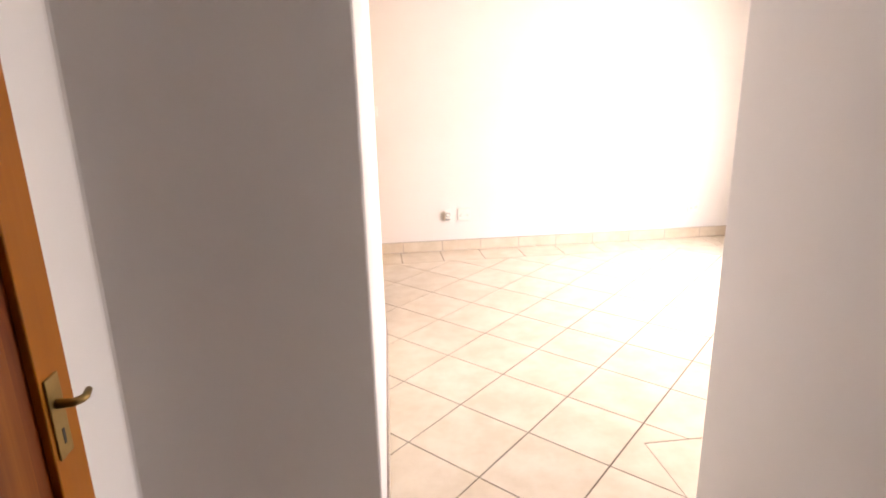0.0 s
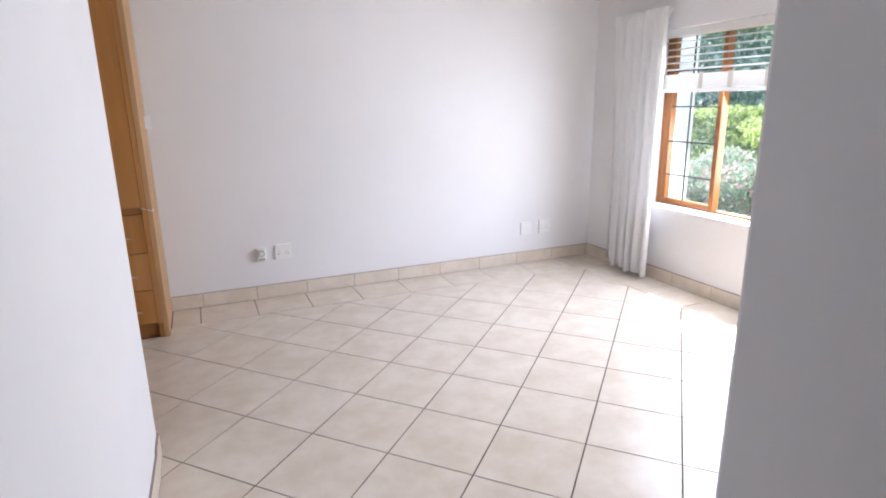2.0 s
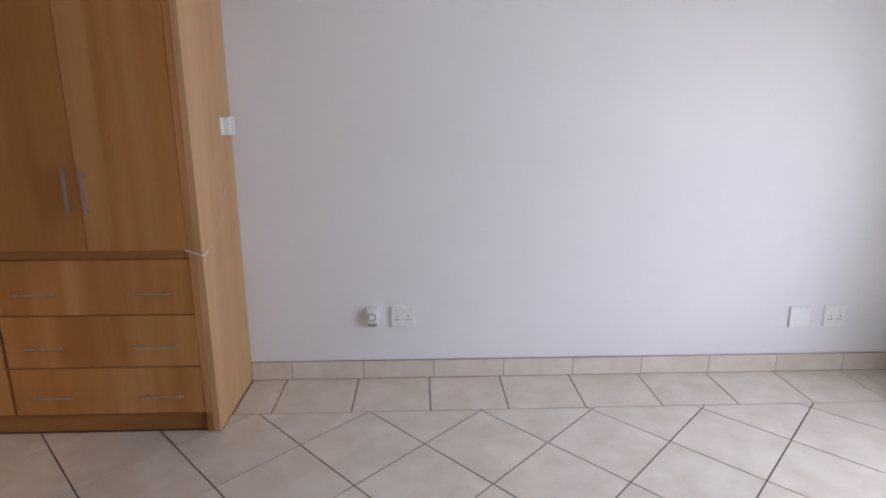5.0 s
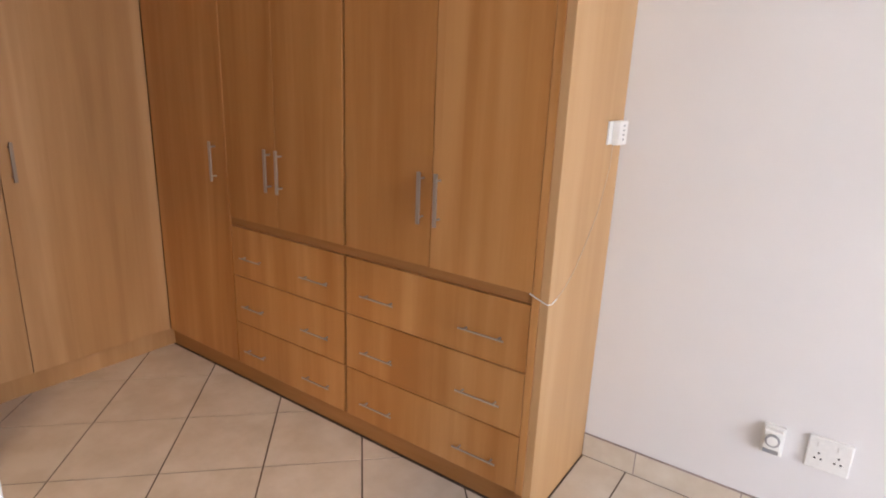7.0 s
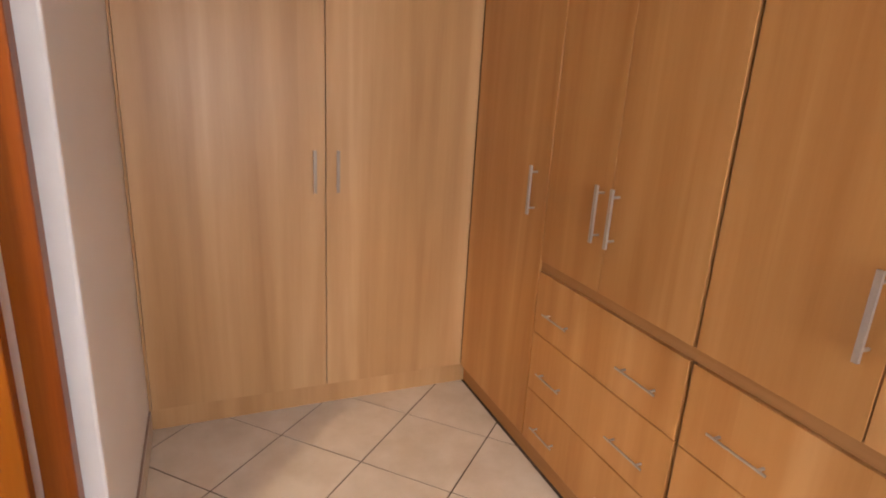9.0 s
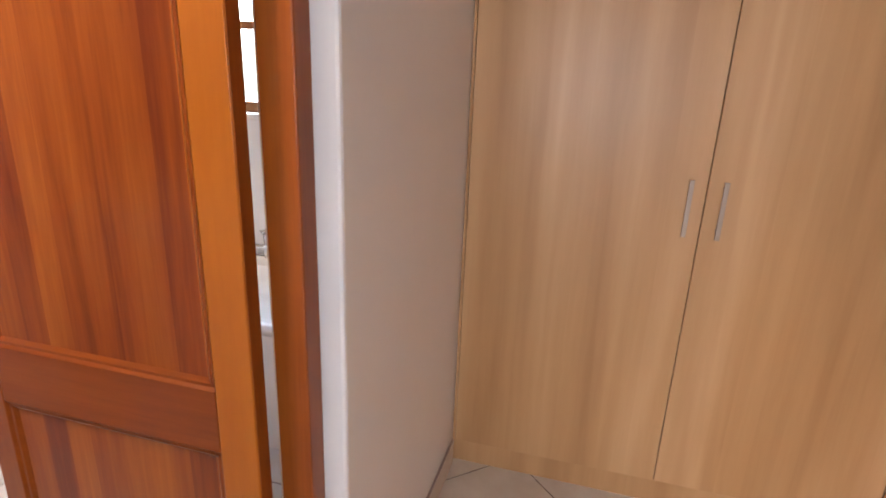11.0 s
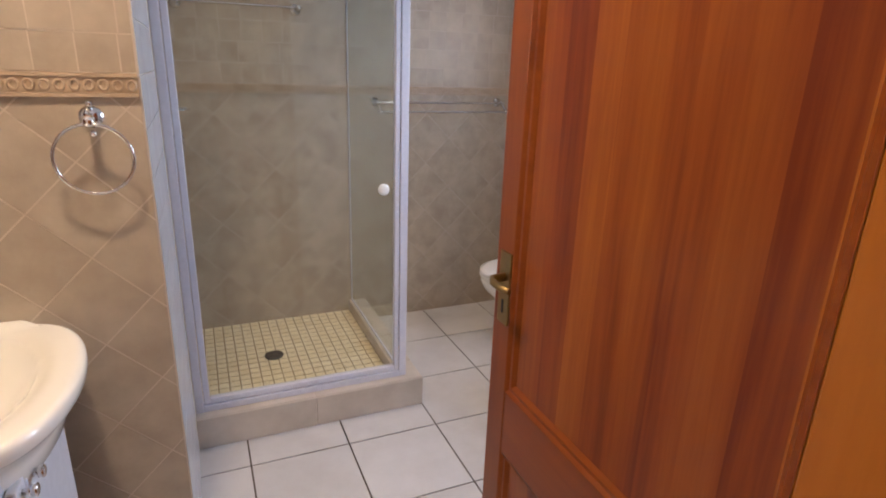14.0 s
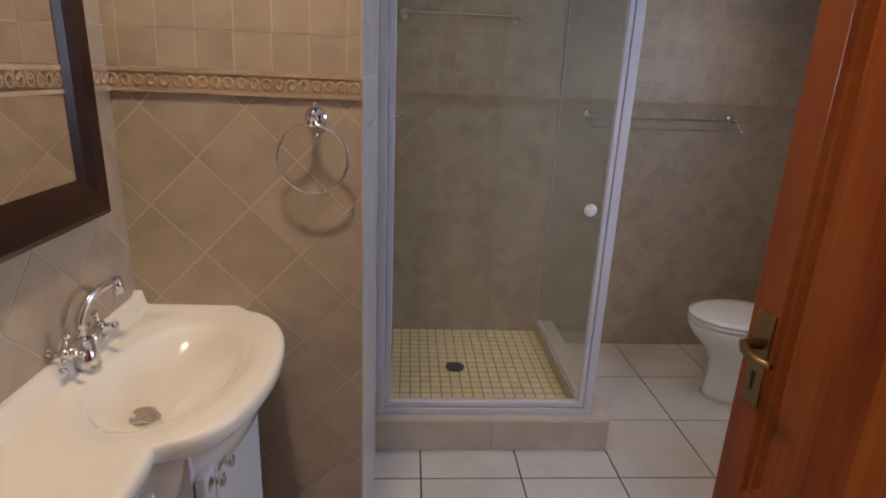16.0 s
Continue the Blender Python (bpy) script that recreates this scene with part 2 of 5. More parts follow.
def leafy(name, stops, scale=3.0):
    m, n, l, p = mat(name)
    g = n.new("ShaderNodeNewGeometry")
    l.new(ramp(n, l, g.outputs["Random Per Island"], stops), p.inputs["Base Color"])
    p.inputs["Roughness"].default_value = 0.5
    tr = node(n, "ShaderNodeBsdfTranslucent")
    l.new(ramp(n, l, g.outputs["Random Per Island"], stops), tr.inputs["Color"])
    mx = node(n, "ShaderNodeMixShader", Fac=0.45)
    l.new(p.outputs[0], mx.inputs[1])
    l.new(tr.outputs[0], mx.inputs[2])
    l.new(mx.outputs[0], n["Material Output"].inputs[0])
    return m


CLOTH = curtain_cloth()
PANE = glass("clear_pane")
SHOWER_GLASS = glass("shower_glass", (0.965, 0.985, 0.975))
LEAF_BRIGHT = leafy("bright_green_leaves", [(0.0, (0.1540, 0.2200, 0.0550)), (0.5, (0.3300, 0.4290, 0.1210)), (1.0, (0.5500, 0.6270, 0.2640))])
LEAF_HEDGE = leafy("hedge_leaves", [(0.0, (0.1400, 0.1960, 0.0630)), (0.6, (0.2800, 0.3640, 0.1120)), (1.0, (0.4760, 0.5320, 0.2100))])
LEAF_DARK = leafy("dark_green_leaves", [(0.0, (0.0945, 0.1485, 0.1080)), (0.6, (0.2430, 0.3510, 0.2700)), (1.0, (0.5400, 0.6345, 0.5400))])
LEAF_MIX = leafy("shrub_leaves", [(0.0, (0.1620, 0.2430, 0.1620)), (0.5, (0.2970, 0.4185, 0.2970)), (0.8, (0.4860, 0.5400, 0.4455)), (0.9, (0.5400, 0.3240, 0.3510)), (1.0, (0.6210, 0.2160, 0.2700))])
BARK = mottled("grey_brown_bark", (0.24, 0.18, 0.15), (0.40, 0.32, 0.27), 12.0, 0.9, 60, 0.5, (0.3, 0.7), False)
SOIL = mottled("garden_lawn", (0.10, 0.13, 0.05), (0.20, 0.19, 0.11), 1.5, 0.95, 40, 0.5, (0.3, 0.7), False)
FACADE = mottled("outside_plaster", (0.62, 0.60, 0.57), (0.70, 0.68, 0.65), 1.5, 0.9, 50, 0.2, (0.3, 0.7), False)


def mirror_mat():
    m, n, l, p = mat("mirror")
    p.inputs["Base Color"].default_value = (0.9, 0.9, 0.9, 1)
    p.inputs["Metallic"].default_value = 1.0
    p.inputs["Roughness"].default_value = 0.01
    return m


MIRROR = mirror_mat()


# ---------------------------------------------------------------- mesh helpers


def link(name, bm, material, parent=None, smooth=False):
    me = bpy.data.meshes.new(name)
    bmesh.ops.recalc_face_normals(bm, faces=bm.faces[:])
    if smooth:
        for f in bm.faces:
            f.smooth = True
    bm.to_mesh(me)
    bm.free()
    me.materials.append(material)
    ob = new(name, me)
    ob.parent = parent
    return ob


def part(name, bm, material, parent, label="", smooth=False):
    ob = link(name, bm, material, parent, smooth)
    if label:
        ob["label"] = label
    return ob


def add_box(bm, x0, x1, y0, y1, z0, z1, bevel=0.0):
    xs, ys, zs = sorted((x0, x1)), sorted((y0, y1)), sorted((z0, z1))
    v = [bm.verts.new((x, y, z)) for z in zs for y in ys for x in xs]
    idx = [(0, 2, 3, 1), (4, 5, 7, 6), (0, 1, 5, 4), (2, 6, 7, 3), (0, 4, 6, 2), (1, 3, 7, 5)]
    fs = [bm.faces.new([v[i] for i in f]) for f in idx]
    if bevel:
        es = list({e for f in fs for e in f.edges})
        bmesh.ops.bevel(bm, geom=es, offset=bevel, segments=2, profile=0.5, affect="EDGES")


def box(x0, x1, y0, y1, z0, z1, bevel=0.0):
    bm = bmesh.new()
    add_box(bm, x0, x1, y0, y1, z0, z1, bevel)
    return bm


def add_prism(bm, pts, z0, z1):
    lo = [bm.verts.new((x, y, z0)) for x, y in pts]
    hi = [bm.verts.new((x, y, z1)) for x, y in pts]
    bm.faces.new(lo[::-1])
    bm.faces.new(hi)
    k = len(pts)
    for i in range(k):
        bm.faces.new((lo[i], lo[(i + 1) % k], hi[(i + 1) % k], hi[i]))


def prism(pts, z0, z1):
    bm = bmesh.new()
    add_prism(bm, pts, z0, z1)
    return bm


def add_tube(bm, pts, r, n=10, taper=None, cap=True):
    """A round bar along points."""
    pts = [Vector(p) for p in pts]
    rings = []
    side = None
    for i, p in enumerate(pts):
        d = (pts[min(i + 1, len(pts) - 1)] - pts[max(i - 1, 0)]).normalized()
        if side is None:
            side = d.cross(Vector((0, 0, 1)) if abs(d.z) < 0.9 else Vector((1, 0, 0))).normalized()
        side = (side - d * side.dot(d)).normalized()
        up = d.cross(side)
        rr = r if taper is None else r * taper[i]
        rings.append([bm.verts.new(p + (side * math.cos(a) + up * math.sin(a)) * rr) for a in [2 * math.pi * k / n for k in range(n)]])
    for a, b in zip(rings, rings[1:]):
        for k in range(n):
            bm.faces.new((a[k], a[(k + 1) % n], b[(k + 1) % n], b[k]))
    if cap:
        bm.faces.new(rings[0][::-1])
        bm.faces.new(rings[-1])


def tube(pts, r, n=10, taper=None):
    bm = bmesh.new()
    add_tube(bm, pts, r, n, taper)
    return bm


def add_ball(bm, c, r, n=12, squash=(1, 1, 1)):
    m = Matrix.Translation(c) @ Matrix.Diagonal((*squash, 1))
    bmesh.ops.create_uvsphere(bm, u_segments=n, v_segments=max(6, n // 2), radius=r, matrix=m)


def lathe(profile, c, n=28, sx=1.0, sy=1.0):
    """Turned shape about z: profile of (radius, z)."""
    bm = bmesh.new()
    rings = []
    for r, z in profile:
        rings.append([bm.verts.new((c[0] + sx * r * math.cos(2 * math.pi * k / n), c[1] + sy * r * math.sin(2 * math.pi * k / n), c[2] + z)) for k in range(n)])
    for a, b in zip(rings, rings[1:]):
        for k in range(n):
            bm.faces.new((a[k], a[(k + 1) % n], b[(k + 1) % n], b[k]))
    bm.faces.new(rings[0][::-1])
    bm.faces.new(rings[-1])
    return bm


def thing(name, loc, label, category, group=""):
    ob = new(name)
    ob.location = loc
    ob.empty_display_size = 0.1
    return tagged(ob, label, category, group)


def wpart(name, bm, material, parent, label="", smooth=False):
    """A part given in world places under a top-level thing."""
    bmesh.ops.translate(bm, verts=bm.verts[:], vec=-Vector(parent.location))
    return part(name, bm, material, parent, label, smooth)


def structure(name, bm, material, label, category):
    return tagged(link(name, bm, material), label, category, kind="structure")


# ---------------------------------------------------------------- the plan
H = 2.62           # ceiling
WX = 3.735         # window wall, inner face
AY = -0.522        # front of the long wardrobe
BX = -2.262        # front of the short wardrobe
SY = -1.945        # wall with the bathroom door, bedroom face
SB = -2.105        # its bathroom face
PX = 0.006        # left wall of the passage
MX = -0.070        # mirror wall of the bathroom
RY = -3.35         # towel-ring wall
QX = -0.612        # shower side wall
KY = -3.985        # front of the shower kerb
BY = -4.962        # back wall of the bathroom
LX = -2.82         # west walls
NY = -3.845        # near wall of the bedroom
RX = 1.037         # right wall of the passage
DX0, DX1 = -1.330, -0.44   # bathroom doorway
W0, W1, WZ0, WZ1 = -3.10, -0.705, 0.60, 1.985   # window opening

wall_north = structure("wall_north", box(LX - 0.15, WX + 0.23, 0, 0.2, -0.02, H), PAINT, "smooth off-white painted plaster bedroom wall", "wall")
bm = bmesh.new()
add_box(bm, WX, WX + 0.23, W1, 0, -0.02, H)
add_box(bm, WX, WX + 0.23, NY - 0.15, W0, -0.02, H)
add_box(bm, WX, WX + 0.23, W0, W1, -0.02, WZ0)
add_box(bm, WX, WX + 0.23, W0, W1, WZ1, H)
wall_east = structure("wall_east", bm, PAINT, "off-white plaster wall around the wide garden window", "wall")
bm = bmesh.new()
add_box(bm, LX - 0.15, LX, -2.85, 0, -0.02, H)
add_box(bm, LX - 0.15, LX, BY - 0.15, -3.55, -0.02, H)
add_box(bm, LX - 0.15, LX, -3.55, -2.85, -0.02, 1.23)
add_box(bm, LX - 0.15, LX, -3.55, -2.85, 2.05, H)
wall_west = structure("wall_west", bm, PAINT, "plaster wall behind the wardrobe and bathroom", "wall")
bm = bmesh.new()
add_box(bm, LX, DX0, SB, SY, -0.02, H)
add_box(bm, DX1, PX, SB, SY, -0.02, H)
add_box(bm, DX0, DX1, SB, SY, 2.10, H)
wall_bath_door = structure("wall_bath_door", bm, PAINT, "off-white plaster wall with the bathroom doorway", "wall")
bev = wall_bath_door.modifiers.new("soft_corners", "BEVEL")
bev.width, bev.segments = 0.008, 2
wall_passage_left = structure("wall_passage_left", prism([(MX + 0.006, SB), (0.009, SB), (-0.035, -3.965), (-0.57, -4.25), (-0.57, -9.0), (QX + 0.015, -9.0), (QX + 0.015, RY - 0.015), (MX + 0.006, RY - 0.015)][::-1], -0.02, H), PAINT, "off-white plaster passage wall with a splayed corner", "wall")
wall_passage_right = structure("wall_passage_right", prism([(RX, -9.0), (RX, NY), (WX, NY), (WX, NY - 0.15), (RX + 0.15, NY - 0.15), (RX + 0.15, -9.0)], -0.02, H), PAINT, "off-white plaster passage wall and bedroom corner", "wall")
for w in (wall_passage_left, wall_passage_right):
    bev = w.modifiers.new("soft_corners", "BEVEL")
    bev.width, bev.segments = 0.008, 2
wall_passage_end = structure("wall_passage_end", box(QX, RX + 0.15, -9.15, -9.002, -0.02, H), PAINT, "plain plaster wall closing the passage", "wall")
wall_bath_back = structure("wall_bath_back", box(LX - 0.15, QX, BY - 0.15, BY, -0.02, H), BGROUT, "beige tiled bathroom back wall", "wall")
ceiling = structure("ceiling", box(LX - 0.15, WX + 0.23, -9.15, 0.2, H, H + 0.12), CEIL, "plain white painted ceiling", "ceiling")
floor = structure("floor", box(LX - 0.15, WX + 0.1, -9.15, 0.1, -0.12, -0.004), GROUT, "cream ceramic tiled floor with dark grout", "floor")

# bedroom side of the bathroom walls is painted; inside they carry tiles
GAP = 0.0033


def clip(poly, x0, x1, y0, y1):
    for axis, lim, sign in ((0, x0, 1), (0, x1, -1), (1, y0, 1), (1, y1, -1)):
        out = []
        for a, b in zip(poly, poly[1:] + poly[:1]):
            da, db = sign * (a[axis] - lim), sign * (b[axis] - lim)
            if da >= 0:
                out.append(a)
            if (da > 0) != (db > 0) and da != db:
                t = da / (da - db)
                out.append((a[0] + t * (b[0] - a[0]), a[1] + t * (b[1] - a[1])))
        poly = out
        if len(poly) < 3:
            return []
    ar = 0.5 * abs(sum(a[0] * b[1] - b[0] * a[1] for a, b in zip(poly, poly[1:] + poly[:1])))
    return poly if ar > 2e-5 else []


def lattice(org, ei, ej, rects, put, gap):
    """Tiles on a slanting grid over the union of some rectangles."""
    ei, ej, org = Vector(ei), Vector(ej), Vector(org)
    x0, x1 = min(r[0] for r in rects), max(r[1] for r in rects)
    y0, y1 = min(r[2] for r in rects), max(r[3] for r in rects)
    f = 0.5 - gap / ei.length
    reach = max((Vector(c) - org).length for c in ((x0, y0), (x0, y1), (x1, y0), (x1, y1)))
    n = int(reach / ei.length * 1.1) + 3
    for i in range(-n, n + 1):
        for j in range(-n, n + 1):
            c = org + ei * (i + 0.5) + ej * (j + 0.5)
            if not (x0 - 0.4 < c.x < x1 + 0.4 and y0 - 0.4 < c.y < y1 + 0.4):
                continue
            d = [tuple(c + ei * (f * a) + ej * (f * b)) for a, b in ((-1, -1), (1, -1), (1, 1), (-1, 1))]
            polys = [p for p in (clip(d, *r) for r in rects) if p]
            if polys:
                put(polys, c.x, c.y)


def diamonds(cx, cy, t, rects, put, gap):
    """Square tiles laid at 45 degrees; a joint crosses at (cx, cy)."""
    k = t / math.sqrt(2)
    lattice((cx, cy), (k, -k), (k, k), rects, put, gap)


# -- shapes outside the window --------------------------------------------------


def leaves(name, count, sample, size, material, parent=None, seed=1):
    """A crown of many small folded leaves, placed by sample(rng) -> point."""
    rng = random.Random(seed)
    verts, faces = [], []
    for _ in range(count):
        p = Vector(sample(rng))
        d = Vector((rng.gauss(0, 1), rng.gauss(0, 1), rng.gauss(0, 0.8))).normalized()
        s = d.cross(Vector((rng.gauss(0, 1), rng.gauss(0, 1), rng.gauss(0, 1)))).normalized()
        ln = size * rng.uniform(0.6, 1.3)
        w = ln * 0.32
        up = d.cross(s) * w * 0.35
        k = len(verts)
        verts += [p, p + d * ln * 0.5 + s * w + up, p + d * ln, p + d * ln * 0.5 - s * w + up]
        faces += [(k, k + 1, k + 2), (k, k + 2, k + 3)]
    me = bpy.data.meshes.new(name)
    me.from_pydata([tuple(v) for v in verts], [], faces)
    me.materials.append(material)
    ob = new(name, me)
    ob.parent = parent
    return ob


ground = structure("ground", box(WX + 0.23, 400, -300, 300, -0.45, -0.25), SOIL, "garden ground with dry lawn outside the window", "ground")


def ellipsoid(c, r, flat=None):
    def pick(rng):
        while True:
            v = Vector((rng.uniform(-1, 1), rng.uniform(-1, 1), rng.uniform(-1, 1)))
            if 0.45 < v.length < 1.0:
                z = v.z * r[2]
                if flat is not None:
                    z = min(z, flat + rng.uniform(-0.05, 0.03))
                bumpy = 1 + 0.10 * noise.noise(v * 3.1 + Vector(c))
                return (c[0] + v.x * r[0] * bumpy, c[1] + v.y * r[1] * bumpy, c[2] + z)
    return pick


def slab(x0, x1, y0, y1, z0, z1, rough=0.12):
    def pick(rng):
        x, y, z = rng.uniform(x0, x1), rng.uniform(y0, y1), rng.uniform(z0, z1)
        f = rng.random()
        if f < 0.5:
            x = x0 + abs(rng.gauss(0, 0.10))
        elif f < 0.8:
            z = z1 - abs(rng.gauss(0, 0.06))
        b = rough * noise.noise(Vector((x * 1.3, y * 1.3, z * 1.3)))
        return (x + b, y + b, z + b * 0.8)
    return pick


# clipped tree on a bare forked trunk
tree = thing("clipped_tree", (7.5, 0.32, -0.25), "clipped garden tree with a flat bright green crown", "tree")
bm = bmesh.new()
add_tube(bm, [(0, 0, -0.05), (0.02, 0.01, 0.3), (0, 0.03, 0.58)], 0.058, 9, [1.15, 0.95, 0.9])
part("trunk", bm, BARK, tree)
for ang, out, hgt in ((0.3, 0.75, 1.2), (1.5, 0.6, 1.25), (2.6, 0.8, 1.15), (3.7, 0.65, 1.25), (4.8, 0.8, 1.2), (5.6, 0.55, 1.3)):
    ca, sa = math.cos(ang), math.sin(ang)
    part("limb", tube([(0, 0.03, 0.55), (ca * out * 0.35, sa * out * 0.35, 0.78), (ca * out * 0.7, sa * out * 0.7, 0.98), (ca * out, sa * out, hgt)], 0.026, 7, [1, 0.75, 0.5, 0.25]), BARK, tree)
clumps = []
crng = random.Random(31)
for k in range(34):
    ca, cr = crng.uniform(0, 2 * math.pi), 0.82 * math.sqrt(crng.random())
    clumps.append((ellipsoid((cr * math.cos(ca), cr * math.sin(ca), 1.33 + crng.uniform(-0.12, 0.10) - 0.10 * cr), (0.26, 0.26, 0.17), None), crng.uniform(0.6, 1.0)))


def crown_point(rng):
    while True:
        pick, weight = rng.choice(clumps)
        if rng.random() < weight:
            p = pick(rng)
            return (p[0], p[1], min(p[2], 1.54 + rng.uniform(-0.05, 0.03)))


leaves("crown", 19000, crown_point, 0.052, LEAF_BRIGHT, tree, 4)

hedge = leaves("clipped_hedge", 26000, slab(8.9, 9.8, -4.0, 9.0, -0.2, 1.28), 0.065, LEAF_HEDGE, None, 5)
tagged(hedge, "long clipped bright green hedge across the garden", "hedge", kind="stuff")
rng = random.Random(8)
for k, (sx, sy, sr, sh) in enumerate(((7.2, 2.3, 0.6, 0.48), (7.5, 1.35, 0.55, 0.46), (7.0, 3.1, 0.6, 0.5), (7.9, -0.7, 0.65, 0.6), (8.1, 0.6, 0.6, 0.42), (7.6, -1.7, 0.7, 0.6), (8.1, 2.2, 0.6, 0.55), (7.9, -3.0, 0.8, 0.6))):
    shrub = leaves("garden_shrub", 5000, ellipsoid((0, 0, sh * 0.8), (sr, sr, sh), None), 0.055, LEAF_MIX, None, 20 + k)
    shrub.location = (sx, sy, -0.27)
    tagged(shrub, "low mixed garden shrub with green and reddish leaves", "shrub", "shrubs under the hedge")
woods = leaves("tall_trees_backdrop", 42000, slab(11.8, 14.0, -6, 15, -0.2, 3.9, 0.7), 0.15, LEAF_DARK, None, 6)
tagged(woods, "dense dark green trees behind the hedge", "trees", kind="stuff")
boundary = structure("boundary_wall", box(14.2, 14.4, -14, 22, -0.3, 3.6), LEAF_DARK, "dark planted boundary behind the trees", "backdrop")

# ---------------------------------------------------------------- bedroom window
window_1 = tagged(new("window_1"), "wide timber-framed garden window with clear panes", "window", kind="structure")
window_1.location = (WX + 0.17, (W0 + W1) / 2, WZ0)
FX0, FX1 = WX + 0.155, WX + 0.215
wpart("window_frame", box(FX0, FX1, W1 - 0.055, W1, WZ0, WZ1, 0.004), WINWOOD, window_1)
wpart("window_frame", box(FX0, FX1, W0, W0 + 0.055, WZ0, WZ1, 0.004), WINWOOD, window_1)
wpart("window_frame", box(FX0, FX1, W0 + 0.055, W1 - 0.055, WZ0, WZ0 + 0.03, 0.004), WINWOOD, window_1)
wpart("window_frame", box(FX0, FX1, W0 + 0.055, W1 - 0.055, WZ1 - 0.05, WZ1, 0.004), WINWOOD, window_1)
MULL = (-1.275, -2.67)
for my in MULL:
    wpart("mullion", box(FX0 - 0.008, FX1, my - 0.019, my + 0.019, WZ0 + 0.03, WZ1 - 0.05, 0.004), WINWOOD, window_1)
for a, b in ((W0 + 0.055, MULL[1] - 0.03), (MULL[1] + 0.03, MULL[0] - 0.03), (MULL[0] + 0.03, W1 - 0.055)):
    g = wpart("pane", box(FX0 + 0.028, FX0 + 0.033, a, b, WZ0 + 0.03, WZ1 - 0.05), PANE, window_1)
    g.visible_shadow = False
for a, b in ((MULL[0] + 0.03, W1 - 0.055), (W0 + 0.055, MULL[1] - 0.03)):
    wpart("casement_sash", box(FX0 + 0.004, FX1 - 0.004, a - 0.005, b, WZ0 + 0.0305, WZ0 + 0.062, 0.003), WINWOOD, window_1)
    wpart("casement_sash", box(FX0 + 0.004, FX1 - 0.004, b - 0.03, b, WZ0 + 0.0625, WZ1 - 0.0505, 0.003), WINWOOD, window_1)
    for zz in (0.86, 1.13, 1.405, 1.68):
        wpart("burglar_bar", tube([(FX0 + 0.012, a, zz), (FX0 + 0.012, b, zz)], 0.006, 6), IRON, window_1)
    wpart("burglar_bar", tube([(FX0 + 0.012, (a + b) / 2 + 0.02, WZ0 + 0.05), (FX0 + 0.012, (a + b) / 2 + 0.02, WZ1 - 0.05)], 0.007, 6), IRON, window_1)
wpart("window_sill", box(WX - 0.004, FX0, W0 - 0.0, W1, WZ0 - 0.02, WZ0 + 0.012, 0.004), PAINT, window_1, "painted plaster sill")

outside_pier = structure("outside_pier", box(WX + 0.231, WX + 0.50, W1 + 0.002, -0.2, -0.25, H), FACADE, "white plaster pier outside the window", "wall")

# slatted blind, half drawn up
blind = thing("slatted_blind", (WX + 0.07, (W0 + W1) / 2, 1.52), "cream slatted window blind, half raised", "blind")
wpart("headrail", box(WX + 0.04, WX + 0.10, W0 + 0.02, W1 - 0.012, 1.925, 1.983, 0.004), BLIND, blind)
for k in range(5):
    zz = 1.685 + 0.05 * k
    bm = box(-0.026, 0.026, W0 + 0.03, W1 - 0.02, -0.0015, 0.0015)
    bmesh.ops.rotate(bm, cent=(0, 0, 0), matrix=Matrix.Rotation(radians(-14), 3, "Y"), verts=bm.verts[:])
    bmesh.ops.translate(bm, verts=bm.verts[:], vec=(WX + 0.07, 0, zz))
    wpart("slat", bm, BLIND, blind)
for k in range(10):
    wpart("stacked_slat", box(WX + 0.044, WX + 0.096, W0 + 0.03, W1 - 0.02, 1.545 + 0.0105 * k, 1.5535 + 0.0105 * k), BLIND, blind)
wpart("bottom_rail", box(WX + 0.042, WX + 0.098, W0 + 0.03, W1 - 0.02, 1.515, 1.542, 0.003), BLIND, blind)
for yy in (-0.80, -1.17, -1.43, -1.72, -2.05, -2.4, -2.75):
    wpart("ladder_tape", box(WX + 0.0395, WX + 0.0425, yy - 0.019, yy + 0.019, 1.54, 1.655), TAPE, blind)
    wpart("cord", tube([(WX + 0.07, yy, 1.65), (WX + 0.07, yy, 1.93)], 0.0015, 5), TAPE, blind)

# pleated curtain pushed to the corner
curtain = thing("curtain", (WX - 0.10, -0.6, 0.03), "white pleated curtain gathered beside the window", "curtain")


